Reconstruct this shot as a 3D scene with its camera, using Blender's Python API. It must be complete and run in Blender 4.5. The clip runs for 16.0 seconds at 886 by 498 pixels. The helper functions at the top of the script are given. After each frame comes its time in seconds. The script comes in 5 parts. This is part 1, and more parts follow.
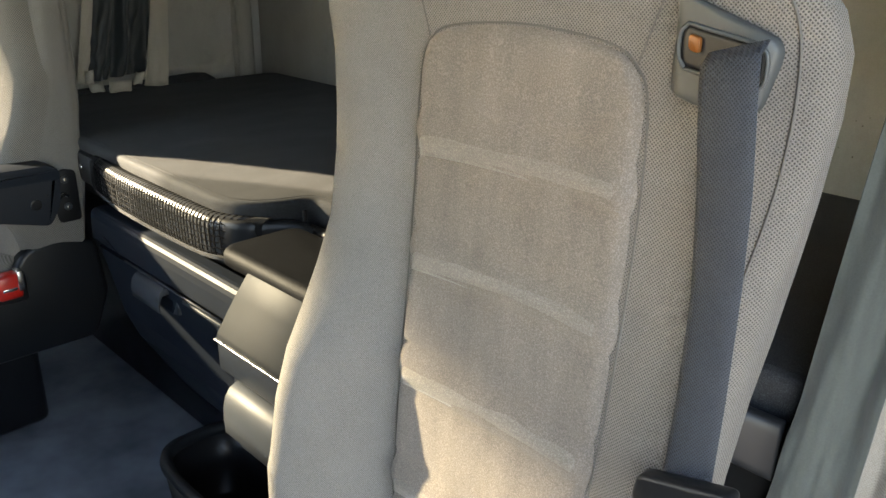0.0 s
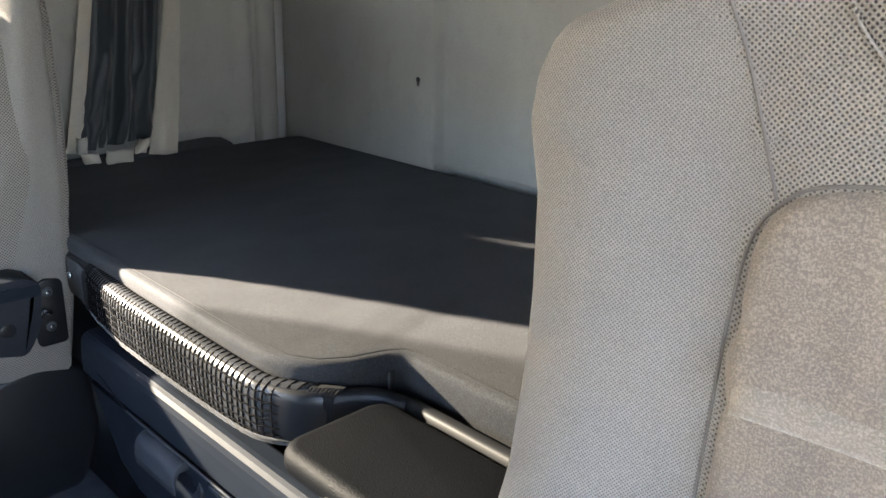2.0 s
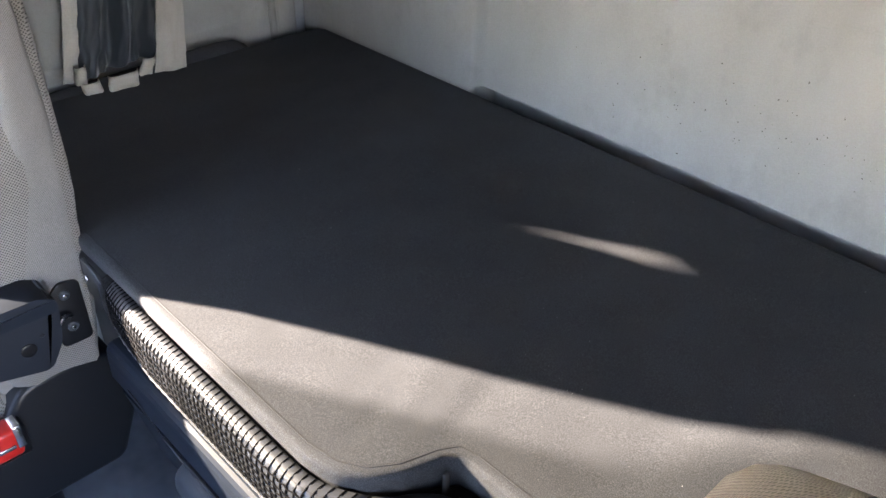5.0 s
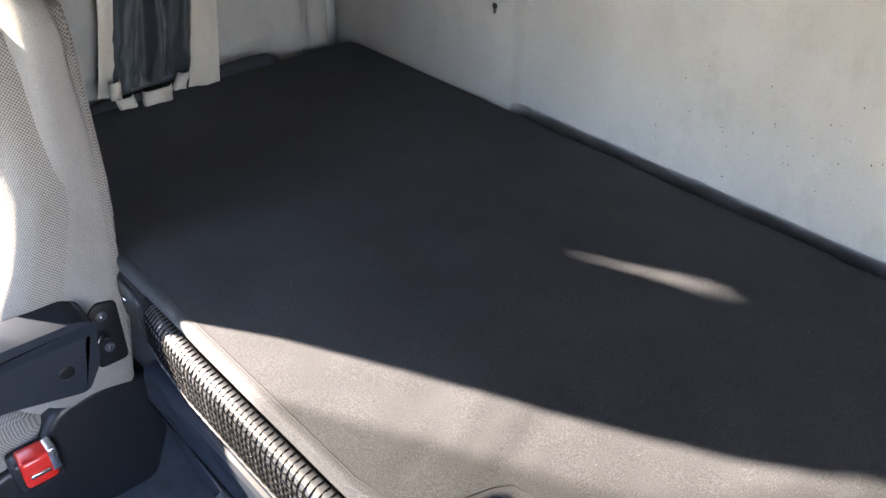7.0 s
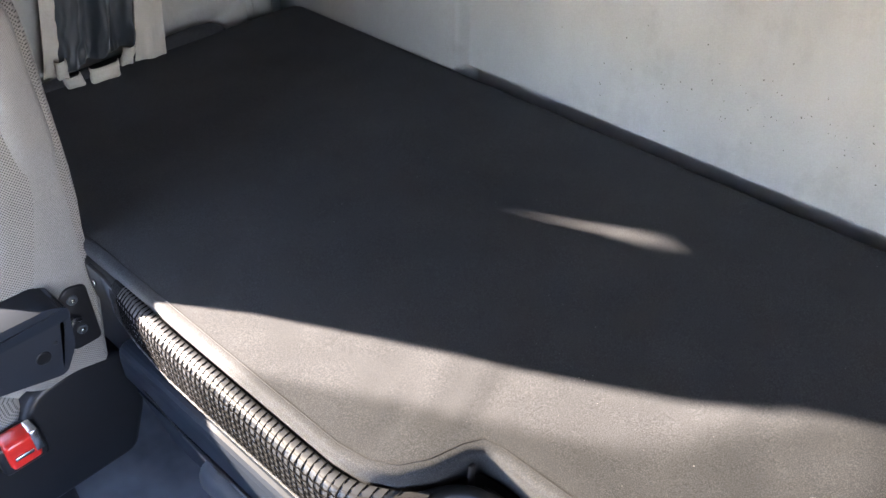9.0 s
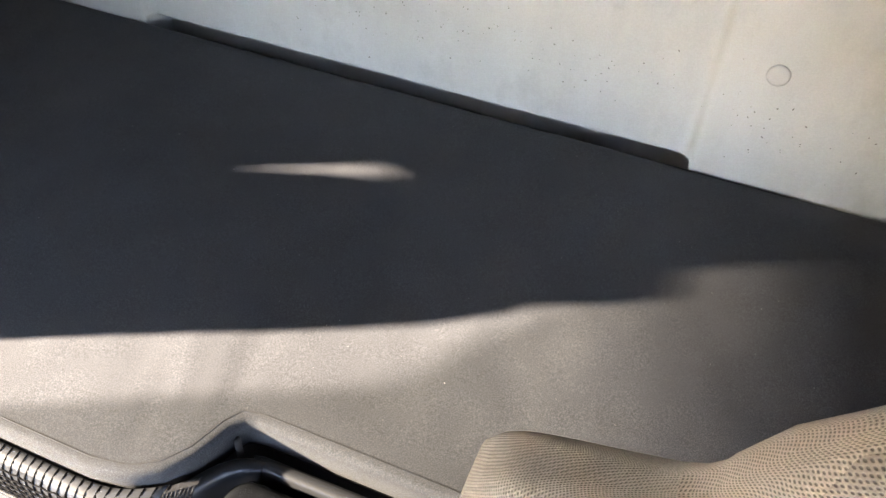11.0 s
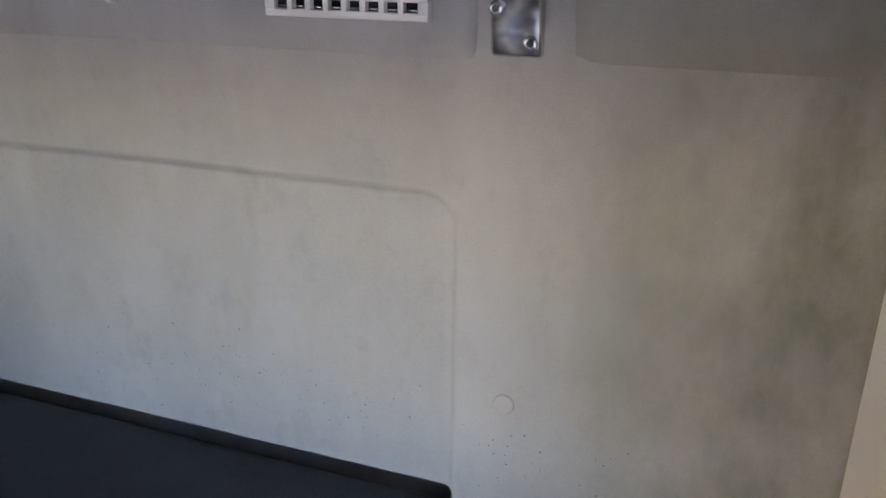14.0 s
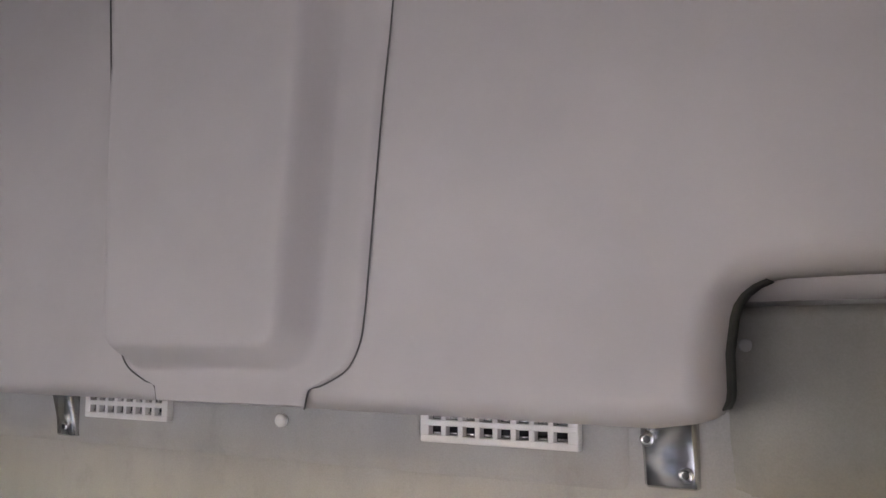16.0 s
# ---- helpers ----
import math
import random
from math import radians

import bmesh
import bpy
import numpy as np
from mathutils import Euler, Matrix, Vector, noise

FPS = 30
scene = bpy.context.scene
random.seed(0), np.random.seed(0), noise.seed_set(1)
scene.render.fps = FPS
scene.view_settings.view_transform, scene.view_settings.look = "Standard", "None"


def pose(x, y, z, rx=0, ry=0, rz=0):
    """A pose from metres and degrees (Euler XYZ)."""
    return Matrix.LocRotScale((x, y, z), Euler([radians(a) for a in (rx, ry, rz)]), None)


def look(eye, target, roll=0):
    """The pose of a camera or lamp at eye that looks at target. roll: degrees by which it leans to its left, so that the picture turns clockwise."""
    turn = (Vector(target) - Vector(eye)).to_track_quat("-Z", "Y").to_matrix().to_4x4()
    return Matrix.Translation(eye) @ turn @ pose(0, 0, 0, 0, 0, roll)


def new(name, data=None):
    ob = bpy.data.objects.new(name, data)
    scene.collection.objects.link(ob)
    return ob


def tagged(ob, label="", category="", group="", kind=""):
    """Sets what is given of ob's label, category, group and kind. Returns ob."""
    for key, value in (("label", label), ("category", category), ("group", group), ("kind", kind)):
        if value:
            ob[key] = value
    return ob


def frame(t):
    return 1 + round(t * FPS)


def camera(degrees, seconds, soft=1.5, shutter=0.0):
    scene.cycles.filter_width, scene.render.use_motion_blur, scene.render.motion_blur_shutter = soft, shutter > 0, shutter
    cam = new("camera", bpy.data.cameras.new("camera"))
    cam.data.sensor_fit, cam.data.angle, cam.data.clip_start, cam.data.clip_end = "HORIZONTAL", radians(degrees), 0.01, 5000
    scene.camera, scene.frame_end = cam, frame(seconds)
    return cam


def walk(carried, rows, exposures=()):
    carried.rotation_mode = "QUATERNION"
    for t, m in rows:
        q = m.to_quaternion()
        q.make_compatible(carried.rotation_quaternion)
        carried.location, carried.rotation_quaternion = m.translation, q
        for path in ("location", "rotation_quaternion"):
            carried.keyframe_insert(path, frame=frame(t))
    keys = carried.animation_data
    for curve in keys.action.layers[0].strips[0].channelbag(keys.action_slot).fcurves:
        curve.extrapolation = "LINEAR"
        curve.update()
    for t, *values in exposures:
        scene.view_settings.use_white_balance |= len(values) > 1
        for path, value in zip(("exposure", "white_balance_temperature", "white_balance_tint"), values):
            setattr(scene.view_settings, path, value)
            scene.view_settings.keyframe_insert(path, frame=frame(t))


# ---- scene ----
cam = camera(56.85, 16.0)
PATH = [
    (0, (1.033, -1.279, 1.107), (-0.300, 0.026, 0.387), 0.7),
    (0.5, (1.009, -1.269, 1.151), (-0.384, 0.113, 0.765), 1.3),
    (1, (0.955, -1.248, 1.151), (-0.455, 0.154, 0.934), 1.4),
    (1.5, (0.816, -1.184, 1.130), (-0.575, 0.207, 0.775), 1.5),
    (2, (0.637, -1.130, 1.116), (-0.691, 0.220, 0.474), 1.7),
    (2.5, (0.577, -1.124, 1.110), (-0.741, 0.218, 0.431), 1.7),
    (3, (0.562, -1.101, 1.107), (-0.747, 0.229, 0.388), 1.6),
    (3.5, (0.495, -1.068, 1.147), (-0.755, 0.202, 0.240), 1.8),
    (4, (0.433, -1.021, 1.257), (-0.687, 0.131, 0.066), 2.9),
    (4.5, (0.438, -0.991, 1.338), (-0.716, 0.167, 0.187), 1.6),
    (7, (0.383, -0.998, 1.356), (-0.813, 0.133, 0.220), 1.2),
    (7.5, (0.382, -1.007, 1.366), (-0.811, 0.126, 0.229), 1.3),
    (8, (0.390, -1.000, 1.363), (-0.823, 0.125, 0.239), 0.9),
    (10.3, (0.381, -1.054, 1.471), (-0.391, 0.132, 0.058), 1.1),
    (10.5, (0.402, -1.018, 1.454), (-0.357, 0.183, 0.047), 1.0),
    (10.8, (0.401, -0.985, 1.423), (-0.219, 0.322, 0.042), 2.6),
    (11, (0.413, -0.974, 1.443), (-0.097, 0.368, 0.050), 2.9),
    (11.5, (0.495, -0.906, 1.431), (0.152, 0.520, 0.028), 0.9),
    (12, (0.511, -0.876, 1.407), (0.467, 0.578, 0.050), 1.63),
    (12.5, (0.548, -0.876, 1.423), (0.562, 0.568, 0.036), 2.43),
    (13, (0.619, -0.904, 1.418), (0.499, 0.680, 0.198), 2.95),
    (13.5, (0.685, -0.929, 1.417), (0.237, 0.781, 0.482), 1.5),
    (14, (0.720, -0.916, 1.470), (0.076, 0.849, 0.784), 0.8),
    (14.5, (0.720, -0.941, 1.504), (-0.027, 0.872, 1.112), 0.0),
    (15, (0.737, -0.941, 1.495), (-0.123, 0.865, 1.491), 0.1),
    (15.5, (0.726, -0.929, 1.503), (-0.147, 0.851, 1.768), -0.1),
    (16, (0.723, -0.919, 1.507), (-0.287, 0.789, 1.753), 0.1),
]
EXPO = [(0, 4.14, 7700, 18), (0.9, 4.38, 6900, 26), (2, 4.77, 6666, 24), (3.5, 4.92, 6380, 27), (4.5, 5.42, 6630, 30), (7, 5.68, 6620, 30), (8, 5.68, 6610, 31), (10.5, 5.87, 6700, 30), (11, 5.94, 6813, 29),
        (12.5, 5.86, 6480, 28), (13, 5.52, 6080, 28), (13.5, 5.16, 5950, 31), (14, 5.02, 6030, 32), (14.5, 4.99, 6220, 33), (15, 5.16, 6350, 31), (15.5, 5.36, 6420, 30), (16, 5.42, 6540, 29)]
walk(cam, [(t, look(eye, target, roll)) for t, eye, target, roll in PATH], EXPO)

# ---------------------------------------------------------------- world and sun
SUN_AZ = math.atan2(0.471, 0.882)          # direction in which sunlight travels over the ground
SUN_EL = radians(18.5)
world = bpy.data.worlds.new("sky")
scene.world = world
world.use_nodes = True
wn = world.node_tree
sky = wn.nodes.new("ShaderNodeTexSky")
sky.sky_type, sky.sun_disc = "NISHITA", False
sky.sun_elevation = SUN_EL
sky.dust_density = 0.4
sky.sun_rotation = math.pi / 2 - (SUN_AZ + math.pi)
wn.links.new(sky.outputs[0], wn.nodes["Background"].inputs[0])
wn.nodes["Background"].inputs[1].default_value = 0.115
sun = new("sun", bpy.data.lights.new("sun", "SUN"))
sun.data.energy, sun.data.angle, sun.data.color = 5.0, radians(1.2), (1.0, 0.93, 0.76)
d = Vector((math.cos(SUN_AZ) * math.cos(SUN_EL), math.sin(SUN_AZ) * math.cos(SUN_EL), -math.sin(SUN_EL)))
sun.matrix_world = look((0, 0, 6), Vector((0, 0, 6)) + d)


# ---------------------------------------------------------------- materials
def mat_base(name, rough=0.6, metal=0.0, spec=0.5):
    m = bpy.data.materials.new(name)
    m.use_nodes = True
    n = m.node_tree
    b = n.nodes["Principled BSDF"]
    b.inputs["Roughness"].default_value = rough
    b.inputs["Metallic"].default_value = metal
    b.inputs["Specular IOR Level"].default_value = spec
    return m, n, b


def coords(n):
    return n.nodes.new("ShaderNodeTexCoord").outputs["Object"]


def noise_tex(n, co, scale, detail=4.0, rough=0.6):
    t = n.nodes.new("ShaderNodeTexNoise")
    t.inputs["Scale"].default_value, t.inputs["Detail"].default_value = scale, detail
    t.inputs["Roughness"].default_value = rough
    n.links.new(co, t.inputs["Vector"])
    return t.outputs["Fac"]


def ramp(n, fac, stops):
    r = n.nodes.new("ShaderNodeValToRGB")
    e = r.color_ramp.elements
    e[0].position, e[0].color = stops[0][0], (*stops[0][1], 1)
    e[1].position, e[1].color = stops[-1][0], (*stops[-1][1], 1)
    for p, c in stops[1:-1]:
        k = e.new(p)
        k.color = (*c, 1)
    n.links.new(fac, r.inputs[0])
    return r.outputs[0]


def maths(n, op, a, b):
    k = n.nodes.new("ShaderNodeMath")
    k.operation = op
    for i, v in enumerate((a, b)):
        if isinstance(v, (int, float)):
            k.inputs[i].default_value = v
        else:
            n.links.new(v, k.inputs[i])
    return k.outputs[0]


def mixed(n, fac, a, b, kind="MIX"):
    k = n.nodes.new("ShaderNodeMix")
    k.data_type, k.blend_type = "RGBA", kind
    for i, v in ((0, fac), (6, a), (7, b)):
        if isinstance(v, (int, float)):
            k.inputs[i].default_value = v
        elif isinstance(v, tuple):
            k.inputs[i].default_value = (*v, 1)
        else:
            n.links.new(v, k.inputs[i])
    return k.outputs[2]


def bump(n, b, height, strength, dist):
    k = n.nodes.new("ShaderNodeBump")
    k.inputs["Strength"].default_value, k.inputs["Distance"].default_value = strength, dist
    n.links.new(height, k.inputs["Height"])
    n.links.new(k.outputs[0], b.inputs["Normal"])


def scaled(c, f):
    return tuple(min(1.0, v * f) for v in c)


def plain(name, col, rough=0.5, metal=0.0, grain=250.0, gb=0.25, spec=0.5, vary=0.12, patch=6.0):
    """Moulded plastic, rubber or metal: fine leather grain, faint cloudiness and dust."""
    m, n, b = mat_base(name, rough, metal, spec)
    co = coords(n)
    big, fine = noise_tex(n, co, patch, 3), noise_tex(n, co, grain, 2)
    n.links.new(ramp(n, big, [(0.3, scaled(col, 1 - vary)), (0.7, scaled(col, 1 + vary))]), b.inputs["Base Color"])
    r = maths(n, "MULTIPLY_ADD", big, 0.25)
    r.node.inputs[2].default_value = rough - 0.12
    n.links.new(r, b.inputs["Roughness"])
    bump(n, b, fine, gb, 0.0006)
    return m


def woven(name, col, pitch=0.0032, depth=0.5, vary=0.1, dark=0.7, rough=0.9, sheen=0.25, turn=0.785, uv=False):
    """Woven cloth: two crossed sets of threads, colour wear and stains."""
    m, n, b = mat_base(name, rough, 0, 0.2)
    co = coords(n)
    sets = []
    for k, a in enumerate((turn, turn + math.pi / 2)):
        mp = n.nodes.new("ShaderNodeMapping")
        w = n.nodes.new("ShaderNodeTexWave")
        if uv:
            mp.inputs["Rotation"].default_value = (0, 0, a)
            w.bands_direction = "X"
        else:
            mp.inputs["Scale"].default_value = (1, 1, 1 - 2 * k)
            w.bands_direction = "DIAGONAL"
        n.links.new(n.nodes.new("ShaderNodeTexCoord").outputs["UV"] if uv else co, mp.inputs["Vector"])
        w.inputs["Scale"].default_value = (0.314 if uv else 0.444) / pitch
        w.inputs["Distortion"].default_value = 0.6
        w.inputs["Detail"].default_value = 1
        n.links.new(mp.outputs[0], w.inputs["Vector"])
        sets.append(w.outputs["Fac"])
    weave = maths(n, "MULTIPLY", sets[0], sets[1])
    big = noise_tex(n, co, 7, 4)
    fine = noise_tex(n, co, 900, 2)
    c = ramp(n, big, [(0.25, scaled(col, 1 - vary)), (0.75, scaled(col, 1 + vary))])
    c = mixed(n, 1.0, c, ramp(n, weave, [(0.16, (1, 1, 1)), (0.6, (dark, dark, dark))]), "MULTIPLY")
    c = mixed(n, 0.45, c, ramp(n, fine, [(0.35, (0.55, 0.55, 0.55)), (0.65, (1.15, 1.15, 1.15))]), "MULTIPLY")
    n.links.new(c, b.inputs["Base Color"])
    b.inputs["Sheen Weight"].default_value = sheen
    b.inputs["Sheen Roughness"].default_value = 0.5
    bump(n, b, maths(n, "SUBTRACT", 1.0, weave), depth, 0.0012)
    return m


def suede(name, col, vary=0.18, rough=0.95, sheen=0.5, grain=160.0, gb=0.3, streak=(25, 25, 6), low=0.7, high=1.0, cloud=0.82, spec=0.15):
    """Napped cloth or felt: brushed patches at two scales and a soft pile."""
    m, n, b = mat_base(name, rough, 0, spec)
    co = coords(n)
    mp = n.nodes.new("ShaderNodeMapping")
    mp.inputs["Scale"].default_value = streak
    n.links.new(co, mp.inputs["Vector"])
    brushed = noise_tex(n, mp.outputs[0], 1.0, 5, 0.65)
    big = noise_tex(n, co, 3.0, 3)
    fine = noise_tex(n, co, grain, 3, 0.7)
    c = ramp(n, brushed, [(0.3, scaled(col, 1 - vary)), (0.7, scaled(col, 1 + vary))])
    c = mixed(n, 0.5, c, ramp(n, big, [(0.3, (cloud, cloud, cloud)), (0.7, (1, 1, 1))]), "MULTIPLY")
    c = mixed(n, 0.4 if high == 1.0 else 1.0, c, ramp(n, fine, [(0.35 if high == 1 else 0.45, (low, low, low)), (0.65, (high, high, high))]), "MULTIPLY")
    n.links.new(c, b.inputs["Base Color"])
    b.inputs["Sheen Weight"].default_value = sheen
    bump(n, b, fine, gb, 0.001)
    return m


M_SEAT = woven("grey woven seat cloth", (0.226, 0.212, 0.192), 0.0031, 0.5, dark=0.25, sheen=0.1)
M_SEATUV = woven("grey woven backrest cloth", (0.229, 0.211, 0.191), 0.0022, 0.55, dark=0.36, sheen=0.1, uv=True)
M_TWILL = woven("fine grey twill", (0.220, 0.209, 0.193), 0.0016, 0.4, dark=0.5, sheen=0.1, uv=True)
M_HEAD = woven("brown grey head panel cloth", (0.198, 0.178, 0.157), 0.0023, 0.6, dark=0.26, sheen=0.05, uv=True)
# soil, plus a bystander's shade on the headrest crown put into the colour
M_SOIL_SHADE = woven("soiled brown grey headrest cloth, shade darkened", (0.072, 0.066, 0.060), 0.0016, 0.3, vary=0.25, dark=0.6, sheen=0.05, uv=True)
M_INSERT = suede("beige velour", (0.228, 0.198, 0.171), 0.15, sheen=0.2, grain=800, low=0.72, high=1.22, cloud=0.72)
M_RIDGE = suede("pale ribbed velour", (0.252, 0.228, 0.198), 0.08, sheen=0.2, grain=800, low=0.75, high=1.2, streak=(60, 60, 60))
M_PIPE = plain("grey seam thread", (0.122, 0.114, 0.104), 0.9)
M_STITCH = plain("charcoal stitching", (0.022, 0.022, 0.023), 0.9)
M_BADGE = plain("grey rubber badge", (0.130, 0.126, 0.120), 0.42, gb=0.1)
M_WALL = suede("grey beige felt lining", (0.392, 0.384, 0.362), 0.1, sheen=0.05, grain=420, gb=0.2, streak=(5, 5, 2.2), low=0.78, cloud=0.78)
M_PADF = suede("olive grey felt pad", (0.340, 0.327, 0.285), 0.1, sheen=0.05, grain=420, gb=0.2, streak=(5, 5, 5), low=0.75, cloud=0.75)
M_TRIM = plain("beige moulded plastic", (0.435, 0.415, 0.382), 0.55, grain=380, gb=0.2, vary=0.05)
M_UPPER = plain("pale grey beige moulded panel", (0.47, 0.432, 0.400), 0.6, grain=380, gb=0.2, vary=0.05)
M_MATT = suede("charcoal mattress cloth", (0.0445, 0.0465, 0.0505), 0.15, rough=0.80, sheen=0.05, grain=950, gb=0.45, streak=(6, 6, 6), low=0.54, high=1.55, spec=0.16)
M_BLACK = plain("black plastic", (0.008, 0.0085, 0.010), 0.36, grain=300, gb=0.12, spec=0.35)
M_BLUE = plain("dark blue grey plastic", (0.0115, 0.0155, 0.0225), 0.46, grain=450, gb=0.08, spec=0.14)
M_BASE = plain("black blue moulded plastic", (0.0050, 0.0062, 0.0085), 0.42, grain=400, gb=0.15, spec=0.3)
M_GREYP = plain("mid grey green plastic", (0.014, 0.016, 0.018), 0.55, grain=450, gb=0.1, spec=0.16)
M_PULL = plain("blue grey moulded plastic", (0.036, 0.042, 0.050), 0.5, grain=450, gb=0.1, spec=0.25)
M_EDGE = plain("dark olive strip", (0.06, 0.06, 0.045), 0.6)
M_ARM = plain("slate plastic", (0.013, 0.016, 0.022), 0.5, grain=450, gb=0.3, spec=0.25)
M_LEATHER = plain("black grained leatherette", (0.0030, 0.0036, 0.0046), 0.55, grain=650, gb=0.9, spec=0.11)
M_RAIL = plain("satin black tube", (0.016, 0.017, 0.019), 0.40, grain=450, gb=0.08, spec=0.45)
M_NET = plain("black netting cord", (0.004, 0.004, 0.0045), 0.7, grain=800, spec=0.05)
M_SLEEVE = plain("satin grey rail sleeve", (0.036, 0.038, 0.042), 0.36, grain=500, gb=0.1, spec=0.42)
M_HEMNET = woven("frayed grey net hem", (0.11, 0.11, 0.112), 0.0016, 0.8, dark=0.35, sheen=0.1)
M_WEB = woven("black webbing", (0.017, 0.017, 0.018), 0.002, 0.8, sheen=0.0)
M_BELT = woven("blue grey seat belt webbing", (0.046, 0.053, 0.066), 0.002, 0.5, dark=0.3, rough=0.5, sheen=0.05)
M_GUIDE = plain("slate grey belt guide plastic", (0.058, 0.064, 0.066), 0.45)
M_CURT = suede("dark teal satin", (0.013, 0.019, 0.025), 0.3, rough=0.55, sheen=0.25, grain=500, gb=0.1, streak=(30, 30, 3), spec=0.4)
M_CURT_B = suede("grey green velvet", (0.12, 0.135, 0.125), 0.3, rough=0.8, sheen=0.4, grain=500, streak=(30, 30, 5))
M_HEM = woven("beige curtain border", (0.47, 0.435, 0.38), 0.002, 0.3, dark=0.85)
M_STEEL = plain("brushed zinc steel", (0.62, 0.63, 0.64), 0.24, 1.0, grain=600, gb=0.1)
M_WHITE = plain("white plastic", (0.66, 0.64, 0.6), 0.45)
M_RED = plain("red plastic", (0.42, 0.015, 0.01), 0.3)
M_ORANGE = plain("orange plastic", (0.19, 0.060, 0.009), 0.4)
M_FLOOR = plain("dark blue rubber floor mat", (0.235, 0.255, 0.285), 0.5, grain=180, gb=0.8, vary=0.45)
M_OUT = plain("cab outer paint", (0.55, 0.55, 0.55), 0.35)
M_GROUND = plain("grey concrete paving", (0.20, 0.203, 0.206), 0.9, grain=60, gb=0.8)
M_DIRT = plain("dark dirt", (0.11, 0.095, 0.08), 0.9)
M_LINT = plain("pale lint", (0.24, 0.235, 0.23), 0.9)


def blotched(m, tone, amount):
    """Uneven blotches of tone, thickest towards the door-side corner of the lining, and scattered scuffs."""
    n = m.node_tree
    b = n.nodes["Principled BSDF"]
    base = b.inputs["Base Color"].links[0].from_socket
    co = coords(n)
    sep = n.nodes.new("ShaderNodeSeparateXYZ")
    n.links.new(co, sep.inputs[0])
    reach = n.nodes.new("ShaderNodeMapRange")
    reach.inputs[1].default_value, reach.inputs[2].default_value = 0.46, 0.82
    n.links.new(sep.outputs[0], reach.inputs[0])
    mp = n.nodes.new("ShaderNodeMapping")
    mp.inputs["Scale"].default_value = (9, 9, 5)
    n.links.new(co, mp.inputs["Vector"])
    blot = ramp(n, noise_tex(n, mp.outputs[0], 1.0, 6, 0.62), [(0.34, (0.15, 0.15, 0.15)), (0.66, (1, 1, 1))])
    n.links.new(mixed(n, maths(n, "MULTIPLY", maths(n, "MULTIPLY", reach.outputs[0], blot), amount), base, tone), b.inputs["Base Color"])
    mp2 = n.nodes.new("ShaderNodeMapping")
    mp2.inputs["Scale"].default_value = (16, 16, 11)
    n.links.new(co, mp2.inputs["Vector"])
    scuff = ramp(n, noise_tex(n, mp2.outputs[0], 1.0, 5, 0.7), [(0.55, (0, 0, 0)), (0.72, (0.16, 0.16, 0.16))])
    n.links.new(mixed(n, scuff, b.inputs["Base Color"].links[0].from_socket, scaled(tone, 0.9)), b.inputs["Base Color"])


def greasy_shaded(m, tone, z0, z1, amount):
    """Patchy dark grease where heads have leaned against the cloth, with shade painted in towards z1."""
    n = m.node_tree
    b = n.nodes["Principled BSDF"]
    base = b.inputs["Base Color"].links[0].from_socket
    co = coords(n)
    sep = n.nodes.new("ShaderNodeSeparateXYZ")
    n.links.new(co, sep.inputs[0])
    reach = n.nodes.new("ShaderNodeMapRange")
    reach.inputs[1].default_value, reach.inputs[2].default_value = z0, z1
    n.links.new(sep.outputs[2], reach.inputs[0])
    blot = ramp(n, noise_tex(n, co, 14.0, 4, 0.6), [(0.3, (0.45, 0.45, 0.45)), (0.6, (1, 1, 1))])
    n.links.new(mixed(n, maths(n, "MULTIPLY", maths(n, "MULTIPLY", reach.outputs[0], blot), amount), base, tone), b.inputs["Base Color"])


# grease and painted shade over the top of the head panel
greasy_shaded(M_HEAD, (0.062, 0.055, 0.048), 1.195, 1.245, 0.7)
# lining and pad turn darker and greener towards +x
blotched(M_WALL, (0.140, 0.152, 0.116), 0.85)
blotched(M_PADF, (0.175, 0.182, 0.145), 0.7)


def glass(name, tint):
    m = bpy.data.materials.new(name)
    m.use_nodes = True
    n = m.node_tree
    n.nodes.remove(n.nodes["Principled BSDF"])
    tr, gl, mx = (n.nodes.new(k) for k in ("ShaderNodeBsdfTransparent", "ShaderNodeBsdfGlossy", "ShaderNodeMixShader"))
    tr.inputs[0].default_value = (*tint, 1)
    gl.inputs["Roughness"].default_value = 0.02
    mx.inputs[0].default_value = 0.05
    n.links.new(tr.outputs[0], mx.inputs[1])
    n.links.new(gl.outputs[0], mx.inputs[2])
    n.links.new(mx.outputs[0], n.nodes["Material Output"].inputs[0])
    return m


M_GLASS = glass("window glass", (0.95, 0.96, 0.95))
M_SIDE = glass("tinted side glass", (0.70, 0.71, 0.69))
# tint for an added sheet, graded upwards to dim part of the sun
M_TINT = glass("graded smoked sun sheet", (0.6, 0.6, 0.58))
tn = M_TINT.node_tree
sep = tn.nodes.new("ShaderNodeSeparateXYZ")
tn.links.new(coords(tn), sep.inputs[0])
rise = tn.nodes.new("ShaderNodeMapRange")
rise.inputs[1].default_value, rise.inputs[2].default_value = 1.2, 1.40
tn.links.new(sep.outputs[2], rise.inputs[0])
tn.links.new(ramp(tn, rise.outputs[0], [(0.0, (0.74, 0.74, 0.72)), (0.5, (0.66, 0.66, 0.64)), (1.0, (0.07, 0.07, 0.07))]),
             next(k for k in tn.nodes if k.type == "BSDF_TRANSPARENT").inputs[0])


